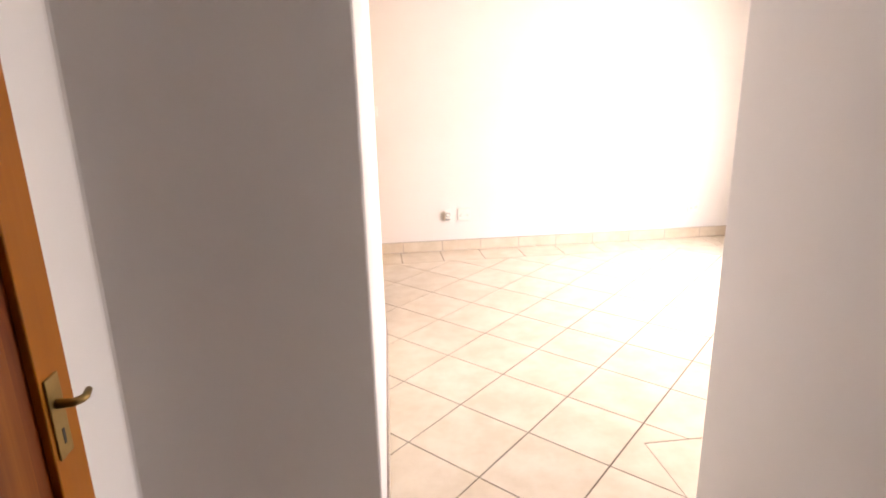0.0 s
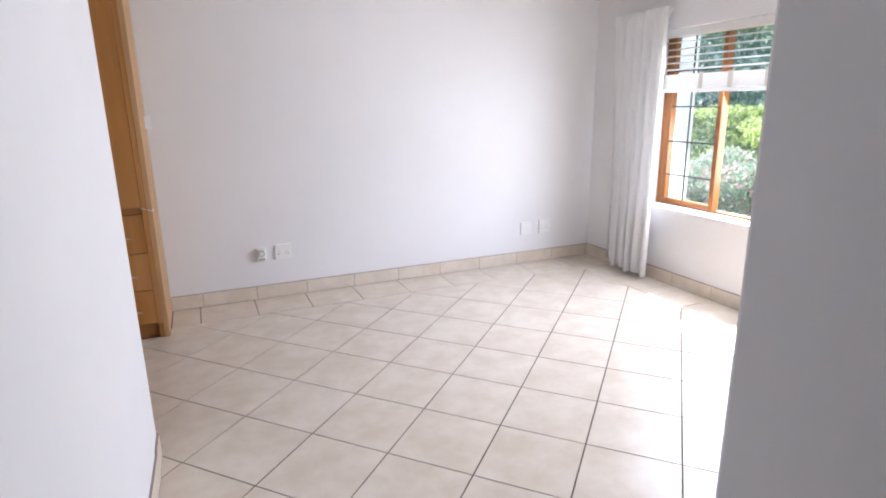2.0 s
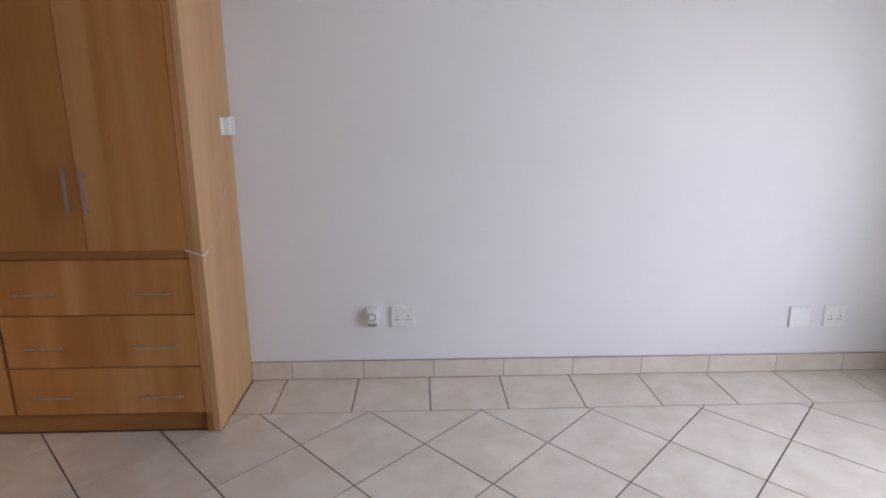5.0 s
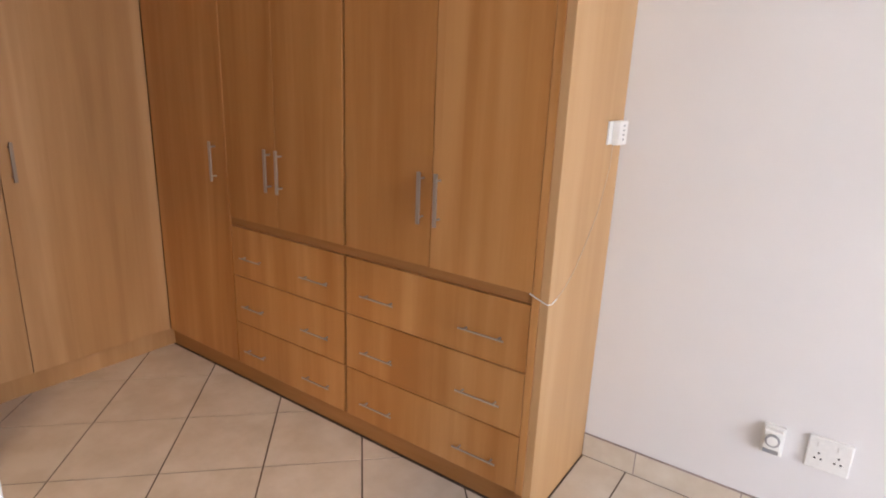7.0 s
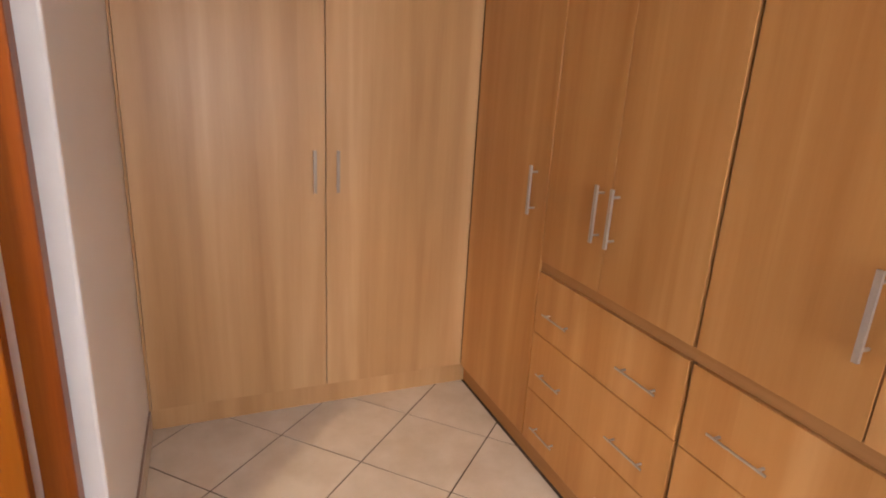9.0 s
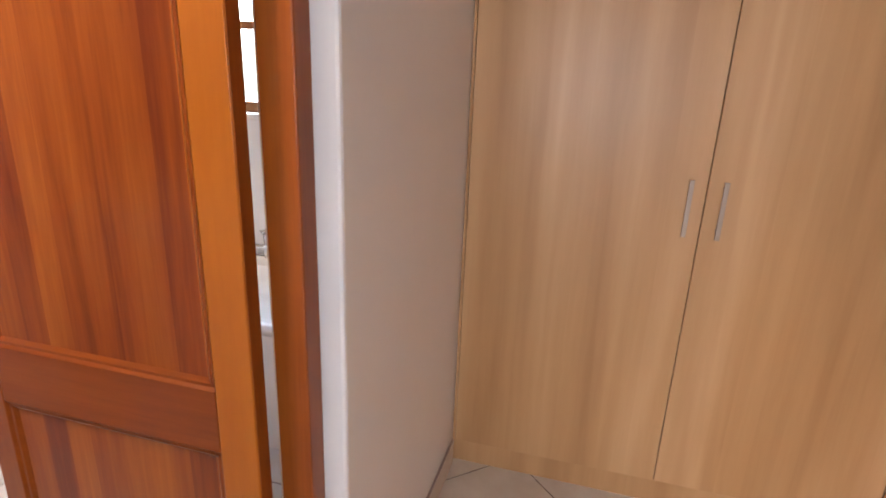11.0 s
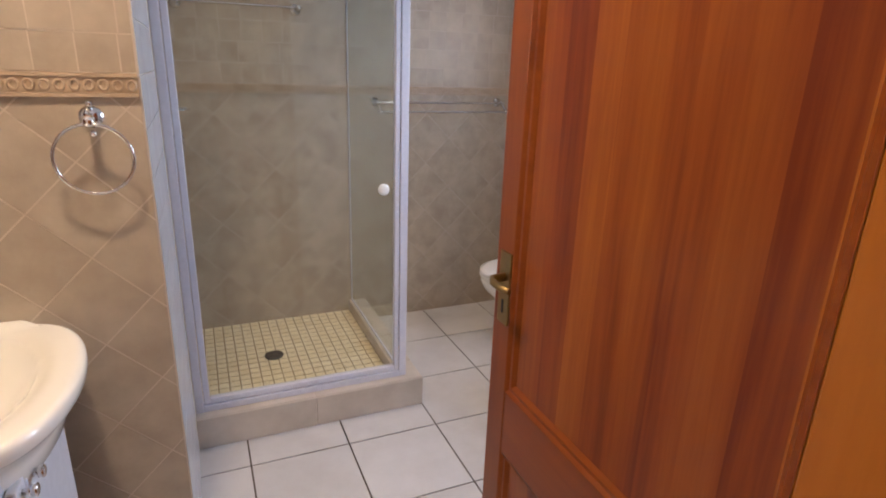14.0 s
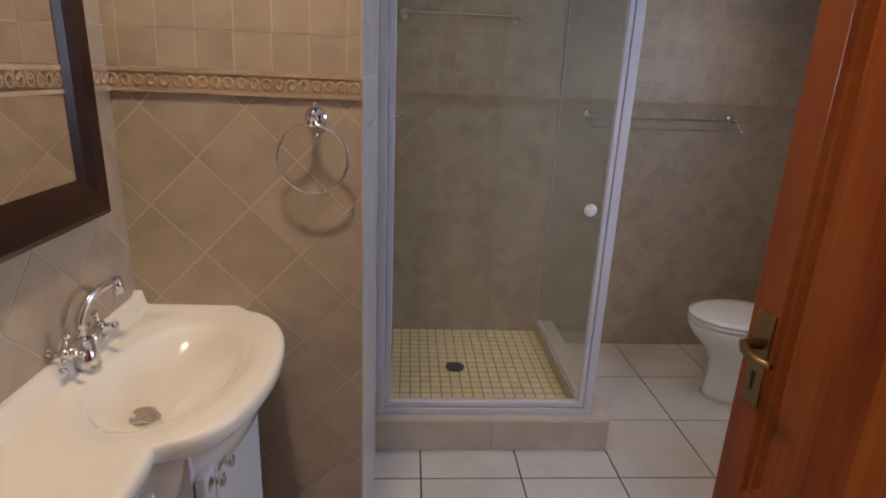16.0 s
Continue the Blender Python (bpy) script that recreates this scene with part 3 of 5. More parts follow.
def drape(y_top, y_low, x_mid, z_top, z_low, folds, depth, seed, nu=170, nv=34):
    """Hanging cloth: tight pinch pleats at the head that open into soft uneven folds."""
    bm = bmesh.new()
    grid = []
    for j in range(nv + 1):
        f = j / nv
        z = z_top - f * (z_top - z_low)
        e = f * f * (3 - 2 * f)
        waist = 0.035 * math.sin(math.pi * min(1.0, f * 1.15))
        y0 = y_top[0] + (y_low[0] - y_top[0]) * e - waist * 0.4
        y1 = y_top[1] + (y_low[1] - y_top[1]) * e
        row = []
        for i in range(nu + 1):
            u = i / nu
            w = u + 0.040 * noise.noise(Vector((u * 3.0, f * 0.5, seed))) * (0.3 + f)
            ph = 2 * math.pi * folds * w
            big = 0.65 + 0.7 * noise.noise(Vector((u * 4.0, f * 0.8, seed + 5)))
            amp = depth * (0.45 + 0.75 * e) * max(0.25, big)
            if f < 0.05:
                amp *= 0.6
            fold = math.sin(ph) + 0.28 * math.sin(2 * ph + 1.1) * (1 - 0.6 * f)
            x = x_mid + amp * fold + 0.010 * noise.noise(Vector((u * 7, f * 2.2, seed + 9)))
            y = y0 + (y1 - y0) * u + 0.010 * math.sin(ph * 2) * e
            row.append(bm.verts.new((x, y, z + 0.012 * e * math.sin(ph * 0.5 + seed) * (f > 0.97))))
        grid.append(row)
    for p, q in zip(grid, grid[1:]):
        for i in range(nu):
            bm.faces.new((p[i], p[i + 1], q[i + 1], q[i]))
    return bm


for nm, bm in (("cloth", drape((-0.43, -0.95), (-0.46, -0.925), WX - 0.105, 2.135, 0.035, 5.0, 0.044, 3.0)),
               ("edge_fold", drape((-0.335, -0.52), (-0.385, -0.56), WX - 0.075, 2.125, 0.05, 1.6, 0.024, 8.0, 50))):
    ob = wpart(nm, bm, CLOTH, curtain, "", True)
    sol = ob.modifiers.new("cloth_thickness", "SOLIDIFY")
    sol.thickness = 0.0025
wpart("heading_tape", box(WX - 0.088, WX - 0.084, -0.95, -0.34, 2.06, 2.132), CLOTH, curtain)
wpart("curtain_track", box(WX - 0.080, WX - 0.056, -0.94, -0.35, 2.092, 2.116, 0.003), WHITE, curtain)
for yy in (-0.4, -0.65, -0.9):
    wpart("track_bracket", box(WX - 0.075, WX, yy - 0.012, yy + 0.012, 2.117, 2.127), WHITE, curtain)

# ---------------------------------------------------------------- wardrobes
TOP = 2.50


def bar_handle(parent, p0, p1, out, r=0.0065, stand=0.030, material=None):
    """Flat-ended bar on two posts, standing off along out."""
    p0, p1, out = Vector(p0), Vector(p1), Vector(out)
    d = (p1 - p0).normalized()
    s = d.cross(out).normalized()
    bm = bmesh.new()
    a, b = p0 + out * stand, p1 + out * stand
    ring = []
    for q in (a, b):
        ring.append([bm.verts.new(q + s * r * i + out * r * 0.6 * j) for i, j in ((-1, -1), (1, -1), (1, 1), (-1, 1))])
    for k in range(4):
        bm.faces.new((ring[0][k], ring[0][(k + 1) % 4], ring[1][(k + 1) % 4], ring[1][k]))
    bm.faces.new(ring[0][::-1])
    bm.faces.new(ring[1])
    for t in (0.13, 0.87):
        q = p0.lerp(p1, t)
        add_tube(bm, [q, q + out * stand], 0.004, 8)
    return part("handle", bm, material or STEEL, parent, "brushed steel bar handle")


def front(name, parent, bm, material, label=""):
    return wpart(name, bm, material, parent, label)


def handle_on(parent, p0, p1, out):
    o = Vector(parent.parent.location) if parent.parent else Vector(parent.location)
    return bar_handle(parent, Vector(p0) - o, Vector(p1) - o, out, 0.0065 if abs(p0[2] - p1[2]) > 0.05 else 0.003, 0.030 if abs(p0[2] - p1[2]) > 0.05 else 0.022, STEEL_SHADED if out[0] else None)


wa = thing("fitted_wardrobe", (-1.12, -0.26, 0), "long oak-look fitted wardrobe with doors over drawers", "wardrobe")
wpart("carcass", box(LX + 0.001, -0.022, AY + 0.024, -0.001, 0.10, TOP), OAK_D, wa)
wpart("plinth", box(BX - 0.05, -0.0485, AY + 0.034, AY + 0.05, 0.0, 0.10), OAK_H, wa, "oak-look kick board")
wpart("end_panel", box(-0.020, 0.010, AY + 0.004, -0.001, 0.0, TOP, 0.0015), OAK_L, wa, "oak-look end panel, window light in its pale colour")
wpart("end_stile", box(-0.048, -0.021, AY, AY + 0.022, 0.10, TOP, 0.0015), OAK, wa)
wpart("end_stile_base", box(-0.048, -0.021, AY + 0.006, AY + 0.03, 0.0, 0.0985, 0.001), OAK_H, wa)
ZD, ZT = 0.862, TOP - 0.01
doors_a = ((-2.257, -1.640, 0.105, -1.719), (-1.634, -1.292, ZD, -1.326), (-1.288, -0.892, ZD, -1.252), (-0.878, -0.464, ZD, -0.498), (-0.460, -0.0505, ZD, -0.426))
for x0, x1, z0, hx in doors_a:
    d = front("door", wa, box(x0, x1, AY, AY + 0.020, z0, ZT, 0.0015), OAK)
    handle_on(d, (hx, AY, 1.022), (hx, AY, 1.207), (0, -1, 0))
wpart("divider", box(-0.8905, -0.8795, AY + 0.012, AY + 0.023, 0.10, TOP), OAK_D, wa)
wpart("cross_rail", box(-1.64, -0.05, AY + 0.010, AY + 0.0235, 0.823, 0.860), OAK_H, wa)
for x0, x1, h0, h1 in ((-1.632, -0.893, (-1.555, -1.405), (-1.138, -0.968)), (-0.877, -0.0505, (-0.782, -0.612), (-0.312, -0.128))):
    for z0, z1 in ((0.105, 0.328), (0.333, 0.572), (0.577, 0.820)):
        d = front("drawer", wa, box(x0, x1, AY, AY + 0.020, z0, z1, 0.0015), OAK)
        zc = (z0 + z1) / 2 - 0.022
        for a, b in (h0, h1):
            handle_on(d, (a, AY, zc), (b, AY, zc), (0, -1, 0))

wb = thing("corner_wardrobe", (-2.5, -1.2, 0), "oak-look fitted wardrobe with two tall doors", "wardrobe")
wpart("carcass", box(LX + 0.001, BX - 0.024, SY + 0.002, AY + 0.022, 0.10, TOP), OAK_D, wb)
wpart("plinth", box(BX - 0.05, BX - 0.022, SY + 0.002, AY + 0.033, 0.0, 0.10), OAK_B, wb, "oak-look kick board")
wpart("filler_strip", box(BX - 0.022, BX - 0.004, SY + 0.002, SY + 0.012, 0.10, TOP, 0.001), OAK_B, wb)
for y0, y1, hy in ((SY + 0.0145, -1.2045, -1.252), (-1.2015, AY - 0.002, -1.157)):
    d = front("door", wb, box(BX - 0.020, BX, y0, y1, 0.106, ZT, 0.0015), OAK_B)
    handle_on(d, (BX, hy, 1.016), (BX, hy, 1.190), (1, 0, 0))

# ---------------------------------------------------------------- wall fittings


def wall_plate(name, x, z, w, h, label, category):
    ob = thing(name, (x, 0, z), label, category)
    part("plate", box(-w / 2, w / 2, -0.016, 0.0, -h / 2, h / 2, 0.004), WHITE, ob)
    return ob


def socket(x, z, w=0.125, h=0.118):
    ob = wall_plate("wall_socket", x, z, w, h, "white double wall socket with switches", "socket")
    for sx in (-0.028, 0.028):
        for dx, dz in ((0, 0.010), (-0.009, -0.010), (0.009, -0.010)):
            part("slot", tube([(sx + dx, -0.0166, dz - 0.008), (sx + dx, -0.0155, dz - 0.008)], 0.0038, 8), BLACK, ob)
        part("rocker", box(sx - 0.008, sx + 0.008, -0.020, -0.016, 0.026, 0.046, 0.0015), WHITE, ob)
    return ob


socket(0.835, 0.362)
socket(3.222, 0.330, 0.12, 0.12)
wall_plate("blank_plate", 3.025, 0.327, 0.115, 0.118, "plain white blank wall plate", "wall plate")
timer = wall_plate("timer_switch", 0.672, 0.356, 0.068, 0.112, "white plug-in timer with a round dial", "timer")
part("body", box(-0.028, 0.028, -0.040, -0.016, -0.026, 0.046, 0.004), WHITE, timer)
part("dial", tube([(0, -0.040, 0.012), (0, -0.047, 0.012)], 0.023, 20), GREY, timer, "grey dial ring")
part("dial_cap", tube([(0, -0.0475, 0.012), (0, -0.050, 0.012)], 0.017, 20), WHITE, timer)
part("foot", box(-0.024, 0.024, -0.030, -0.016, -0.046, -0.028, 0.002), GREY, timer, "grey lower edge")

box_ob = thing("control_box", (0.012, -0.10, 1.362), "small white control box on the wardrobe end", "control box")
part("back_plate", box(-0.0018, 0.006, -0.062, 0.045, -0.040, 0.040, 0.002), WHITE, box_ob)
part("housing", box(0.006, 0.032, -0.030, 0.055, -0.042, 0.042, 0.004), WHITE, box_ob)
for k in range(4):
    part("slot", box(0.0318, 0.0328, 0.004, 0.020, -0.026 + 0.016 * k, -0.020 + 0.016 * k), GREY, box_ob)
cable = thing("thin_cable", (0.012, -0.3, 0.84), "thin pale cable along the wardrobe end", "cable")
wpart("stapled_run", tube([(0.0115, -0.09, 1.322), (0.0112, -0.095, 1.24), (0.0115, -0.13, 1.16), (0.0112, -0.17, 1.08), (0.0115, -0.26, 0.98), (0.0112, -0.33, 0.91), (0.0115, -0.40, 0.865), (0.012, -0.46, 0.842)], 0.0013, 6), CABLE, cable)
wpart("loose_end", tube([(0.012, -0.46, 0.842), (0.014, -0.50, 0.836), (0.010, AY - 0.004, 0.838), (-0.03, AY - 0.004, 0.852), (-0.055, AY - 0.003, 0.862)], 0.0021, 6), WHITE, cable)

# ---------------------------------------------------------------- bathroom door
door_1 = tagged(new("door_1"), "varnished red-brown two-panel timber door standing open", "door", kind="structure")
door_1.location = (-1.235, -2.05, 0.008)
LY0, LY1, LXF, LXB = -2.762, -2.074, -1.217, -1.255
S1, S0 = LY1 - 0.082, LY0 + 0.062
# hinge stile painted golden for the bedroom light that falls on it
wpart("hinge_stile", box(LXB, LXF, S1, LY1, 0.01, 2.04, 0.003), MERANTI_L, door_1, "varnished stile, bedroom light in its golden tone")
wpart("hinge_edge", box(LXB + 0.002, LXF - 0.002, LY1, LY1 + 0.0015, 0.012, 2.038), MERANTI_J, door_1, "dark red door edge")
wpart("lock_stile", box(LXB, LXF, LY0, S0, 0.01, 2.04, 0.003), MERANTI, door_1)
for z0, z1 in ((0.01, 0.20), (0.757, 0.893), (1.93, 2.04)):
    wpart("rail", box(LXB + 0.0005, LXF - 0.0005, S0 + 0.0005, S1 - 0.0005, z0, z1, 0.002), MERANTI_H, door_1)
for z0, z1 in ((0.20, 0.757), (0.893, 1.93)):
    wpart("panel", box(LXB + 0.012, LXF - 0.013, S0, S1, z0, z1), MERANTI_P, door_1)
    for face, sgn in ((LXF, -1), (LXB, 1)):
        bm = bmesh.new()
        a, b, c = face + sgn * 0.0005, face + sgn * 0.006, face + sgn * 0.0125
        out = [(S0, z0), (S1, z0), (S1, z1), (S0, z1)]
        rings = []
        for off, xx in ((0.0, a), (0.005, b), (0.012, b), (0.020, c)):
            rings.append([bm.verts.new((xx, y + (off if y == S0 else -off), z + (off if z == z0 else -off))) for y, z in out])
        for r0, r1 in zip(rings, rings[1:]):
            for k in range(4):
                bm.faces.new((r0[k], r0[(k + 1) % 4], r1[(k + 1) % 4], r1[k]))
        wpart("moulding", bm, MERANTI_H, door_1)


def lever_set(parent, o, face, yc, zc, sgn, lever_y):
    """Brass plate with lever and keyhole on the face of a door; sgn: which way it faces along x."""
    o = Vector(o)
    bm = box(face, face + sgn * 0.004, yc - 0.019, yc + 0.019, zc - 0.07, zc + 0.07, 0.0015)
    bmesh.ops.translate(bm, verts=bm.verts[:], vec=-o)
    plate = part("lock_plate", bm, BRASS, parent, "worn brass lock plate")
    bm = tube([(face, yc, zc + 0.022), (face + sgn * 0.028, yc, zc + 0.022), (face + sgn * 0.036, yc + lever_y * 0.25, zc + 0.022), (face + sgn * 0.036, yc + lever_y * 0.6, zc + 0.020), (face + sgn * 0.034, yc + lever_y, zc + 0.024)], 0.0068, 10, [1.3, 1.0, 1.0, 0.95, 0.8])
    bmesh.ops.translate(bm, verts=bm.verts[:], vec=-o)
    part("door_handle", bm, BRASS, parent, "worn brass lever", True)
    bm = box(face + sgn * 0.004, face + sgn * 0.005, yc - 0.003, yc + 0.003, zc - 0.048, zc - 0.022)
    bmesh.ops.translate(bm, verts=bm.verts[:], vec=-o)
    part("keyhole", bm, BLACK, plate)


lever_set(door_1, door_1.location, LXF, LY0 + 0.038, 1.097, 1, 0.07)
lever_set(door_1, door_1.location, LXB, LY0 + 0.038, 1.097, -1, 0.10)
for zz in (0.25, 1.80):
    wpart("hinge", tube([(-1.262, LY1 + 0.004, zz - 0.05), (-1.262, LY1 + 0.004, zz + 0.05)], 0.007, 10), BRASS, door_1)
door_frame = tagged(new("door_frame_1"), "varnished timber frame of the bathroom doorway", "door frame", kind="structure")
door_frame.location = (DX0, -2.05, 0)
JY0, JY1 = -2.064, SY - 0.05
bm = bmesh.new()
add_box(bm, DX0 + 0.0, DX0 + 0.055, JY0, JY1, 0, 2.10, 0.004)
wpart("hinge_jamb", bm, MERANTI_J, door_frame)
bm = bmesh.new()
add_box(bm, DX1 - 0.055, DX1, JY0, JY1, 0, 2.10, 0.004)
wpart("lock_jamb", bm, MERANTI_J, door_frame)
wpart("head_jamb", box(DX0 + 0.055, DX1 - 0.055, JY0, JY1, 2.045, 2.10, 0.004), MERANTI_H, door_frame)

# entrance door folded back along the passage wall
door_2 = tagged(new("door_2"), "varnished orange timber door with a brass lever", "door", kind="structure")
door_2.location = (-0.55, -4.9, 0.008)
EY0, EY1, EXF, EXB = -5.26, -4.483, -0.527, -0.566
wpart("hinge_stile", box(EXB, EXF, EY0, EY0 + 0.10, 0.01, 2.04, 0.003), MERANTI_L, door_2)
wpart("lock_stile", box(EXB, EXF, EY1 - 0.085, EY1, 0.01, 2.04, 0.003), MERANTI_L, door_2)
for z0, z1 in ((0.01, 0.20), (0.76, 0.893), (1.93, 2.04)):
    wpart("rail", box(EXB + 0.0005, EXF - 0.0005, EY0 + 0.1005, EY1 - 0.0855, z0, z1, 0.002), MERANTI_H, door_2)
for z0, z1 in ((0.20, 0.76), (0.893, 1.93)):
    wpart("panel", box(EXB + 0.012, EXF - 0.013, EY0 + 0.10, EY1 - 0.085, z0, z1), MERANTI_P, door_2)
lever_set(door_2, door_2.location, EXF, EY1 - 0.056, 1.022, 1, 0.04)
wpart("hinge", tube([(EXB - 0.007, EY0, 0.9), (EXB - 0.007, EY0, 1.0)], 0.006, 8), BRASS, door_2)

# ---------------------------------------------------------------- shower
KZ, SZ = 0.137, 0.075
kerb = thing("shower_kerb", (-1.1, -4.1, 0), "raised shower kerb clad in pale beige tiles", "shower kerb")
bm = bmesh.new()
add_box(bm, QX - 0.95 + 0.008, QX, KY - 0.17, KY - 0.008, 0, KZ - 0.008)
add_box(bm, QX - 0.95 + 0.008, QX - 0.86, BY, KY - 0.17, 0, KZ - 0.008)
wpart("core", bm, WGROUT, kerb)
kx = [QX - 0.003, QX - 0.47, QX - 0.95]
for a, b in zip(kx, kx[1:]):
    wpart("tile", box(b + 0.0015, a - 0.0015, KY - 0.008, KY, 0.001, KZ - 0.002, 0.0015), KTILE, kerb)
    wpart("tile", box(b + 0.0015, a - 0.0015, KY - 0.172, KY - 0.0095, KZ - 0.008, KZ, 0.0015), KTILE, kerb)
ky = [KY - 0.174, KY - 0.46, KY - 0.77, BY + 0.003]
for a, b in zip(ky, ky[1:]):
    wpart("tile", box(QX - 0.95, QX - 0.852, b + 0.0015, a - 0.0015, KZ - 0.008, KZ, 0.0015), KTILE, kerb)
    wpart("tile", box(QX - 0.86, QX - 0.852, b + 0.0015, a - 0.0015, SZ, KZ - 0.009, 0.0015), KTILE, kerb)
    wpart("tile", box(QX - 0.95, QX - 0.942, b + 0.0015, a - 0.0015, 0.001, KZ - 0.009, 0.0015), KTILE, kerb)

tray = thing("shower_floor", (-1.05, -4.55, 0), "cream mosaic shower floor with dark joints", "shower floor")
SX0, SX1, SY0, SY1 = QX - 0.852, QX, BY, KY - 0.17
wpart("bed", box(SX0, SX1, SY0, SY1, 0.0, SZ - 0.002), MGROUT, tray)
me_t = None
NTX, NTY = 18, 17
px_, py_ = (SX1 - SX0) / NTX, (SY1 - SY0) / NTY
for i in range(NTX):
    for j in range(NTY):
        if me_t is None:
            bm = box(-px_ / 2 + 0.0023, px_ / 2 - 0.0023, -py_ / 2 + 0.0028, py_ / 2 - 0.0028, -0.002, -0.0010)
            me_t = bpy.data.meshes.new("mosaic_tile")
            bmesh.ops.recalc_face_normals(bm, faces=bm.faces[:])
            bm.to_mesh(me_t)
            bm.free()
            me_t.materials.append(MOSAIC)
        cx, cy = SX0 + (i + 0.5) * px_, SY0 + (j + 0.5) * py_
        if math.hypot(cx + 0.975, cy + 4.53) < 0.02:
            continue
        o = new("mosaic_tile", me_t)
        o.parent = tray
        o.location = (cx + 1.05, cy + 4.55, SZ)
drain = lathe([(0.046, 0.0), (0.046, 0.004), (0.040, 0.0055), (0.010, 0.0035), (0.002, 0.0035)], (-0.975, -4.53, SZ + 0.0012), 24)
tagged(link("shower_drain", drain, DRAIN, None, True), "round steel shower drain in the mosaic floor", "drain")

enclosure = thing("shower_enclosure", (-1.05, -4.05, KZ), "white-framed glass shower enclosure with a hinged door", "shower enclosure")
GX0, GX1, GY = QX - 0.885, QX - 0.004, KY - 0.065
ETOP = 2.02
wpart("wall_post", box(GX1 - 0.030, GX1, GY - 0.022, GY + 0.022, KZ, ETOP, 0.003), ALU, enclosure)
wpart("corner_post", box(GX0, GX0 + 0.034, GY - 0.017, GY + 0.017, KZ, ETOP, 0.003), ALU, enclosure)
wpart("bottom_track", box(GX0 + 0.034, GX1 - 0.030, GY - 0.020, GY + 0.020, KZ, KZ + 0.028, 0.003), ALU, enclosure)
wpart("head_rail", box(GX0 + 0.034, GX1 - 0.030, GY - 0.020, GY + 0.020, ETOP - 0.035, ETOP, 0.003), ALU, enclosure)
wpart("side_track", box(GX0 + 0.010, GX0 + 0.020, BY + 0.010, GY - 0.018, KZ, KZ + 0.010, 0.002), ALU, enclosure)
wpart("side_head_rail", box(GX0 + 0.002, GX0 + 0.030, BY + 0.022, GY - 0.018, ETOP - 0.03, ETOP, 0.003), ALU, enclosure)
wpart("side_wall_post", box(GX0 + 0.012, GX0 + 0.018, BY + 0.0025, BY + 0.010, KZ, ETOP, 0.003), ALU, enclosure)
dfr = wpart("shower_door_frame", box(GX1 - 0.056, GX1 - 0.033, GY - 0.012, GY + 0.014, KZ + 0.031, ETOP - 0.038, 0.003), ALU, enclosure)
wpart("shower_door_frame", box(GX0 + 0.037, GX0 + 0.056, GY - 0.012, GY + 0.014, KZ + 0.031, ETOP - 0.038, 0.003), ALU, enclosure)
wpart("shower_door_frame", box(GX0 + 0.057, GX1 - 0.057, GY - 0.012, GY + 0.014, KZ + 0.031, KZ + 0.055, 0.003), ALU, enclosure)
for g in (wpart("glass_door", box(GX0 + 0.056, GX1 - 0.056, GY - 0.002, GY + 0.002, KZ + 0.055, ETOP - 0.038), SHOWER_GLASS, enclosure),
          wpart("side_glass", box(GX0 + 0.013, GX0 + 0.017, BY + 0.010, GY - 0.018, KZ + 0.010, ETOP - 0.03), SHOWER_GLASS, enclosure)):
    g.visible_shadow = False
bm = bmesh.new()
add_tube(bm, [(-1.388, GY + 0.002, 1.003), (-1.388, GY + 0.018, 1.003)], 0.010, 12)
add_ball(bm, (-1.388, GY + 0.030, 1.003), 0.024, 16, (1.0, 0.55, 1.0))
wpart("door_knob", bm, WHITE, enclosure, "white round knob", True)

shelf = thing("glass_shelf", (-0.955, BY, 1.72), "glass shower shelf on two chrome brackets", "shelf")
gsh = wpart("shelf_glass", box(-1.20, -0.70, BY + 0.01, BY + 0.115, 1.722, 1.728), SHOWER_GLASS, shelf)
for xx in (-1.225, -0.685):
    bm = tube([(xx, BY, 1.722), (xx, BY + 0.03, 1.722), (xx, BY + 0.11, 1.722)], 0.008, 8)
    add_ball(bm, (xx, BY + 0.115, 1.722), 0.014, 10)
    add_tube(bm, [(xx, BY, 1.722), (xx, BY + 0.006, 1.722)], 0.026, 14)
    wpart("bracket", bm, CHROME, shelf, "", True)
bm = tube([(-1.225, BY + 0.115, 1.722), (-0.685, BY + 0.115, 1.722)], 0.004, 8)
wpart("front_rail", bm, CHROME, shelf)


def cross_tap(name, x, y, z, out, label):
    """Wall tap: flange, spindle and a four-armed handle, standing out along out."""
    ob = thing(name, (x, y, z), label, "tap")
    o = Vector(out)
    u = o.cross(Vector((0, 0, 1)))
    bm = bmesh.new()
    add_tube(bm, [(0, 0, 0), o * 0.008], 0.026, 16)
    add_tube(bm, [o * 0.008, o * 0.05], 0.011, 12)
    part("spindle", bm, CHROME, ob, "", True)
    bm = bmesh.new()
    add_tube(bm, [o * 0.048 - u * 0.028, o * 0.048 + u * 0.028], 0.005, 8)
    add_tube(bm, [o * 0.048 - Vector((0, 0, 0.028)), o * 0.048 + Vector((0, 0, 0.028))], 0.005, 8)
    for q in (u * 0.03, u * -0.03, Vector((0, 0, 0.03)), Vector((0, 0, -0.03))):
        add_ball(bm, o * 0.048 + q, 0.008, 8)
    part("cross_handle", bm, CHROME, ob, "", True)
    return ob


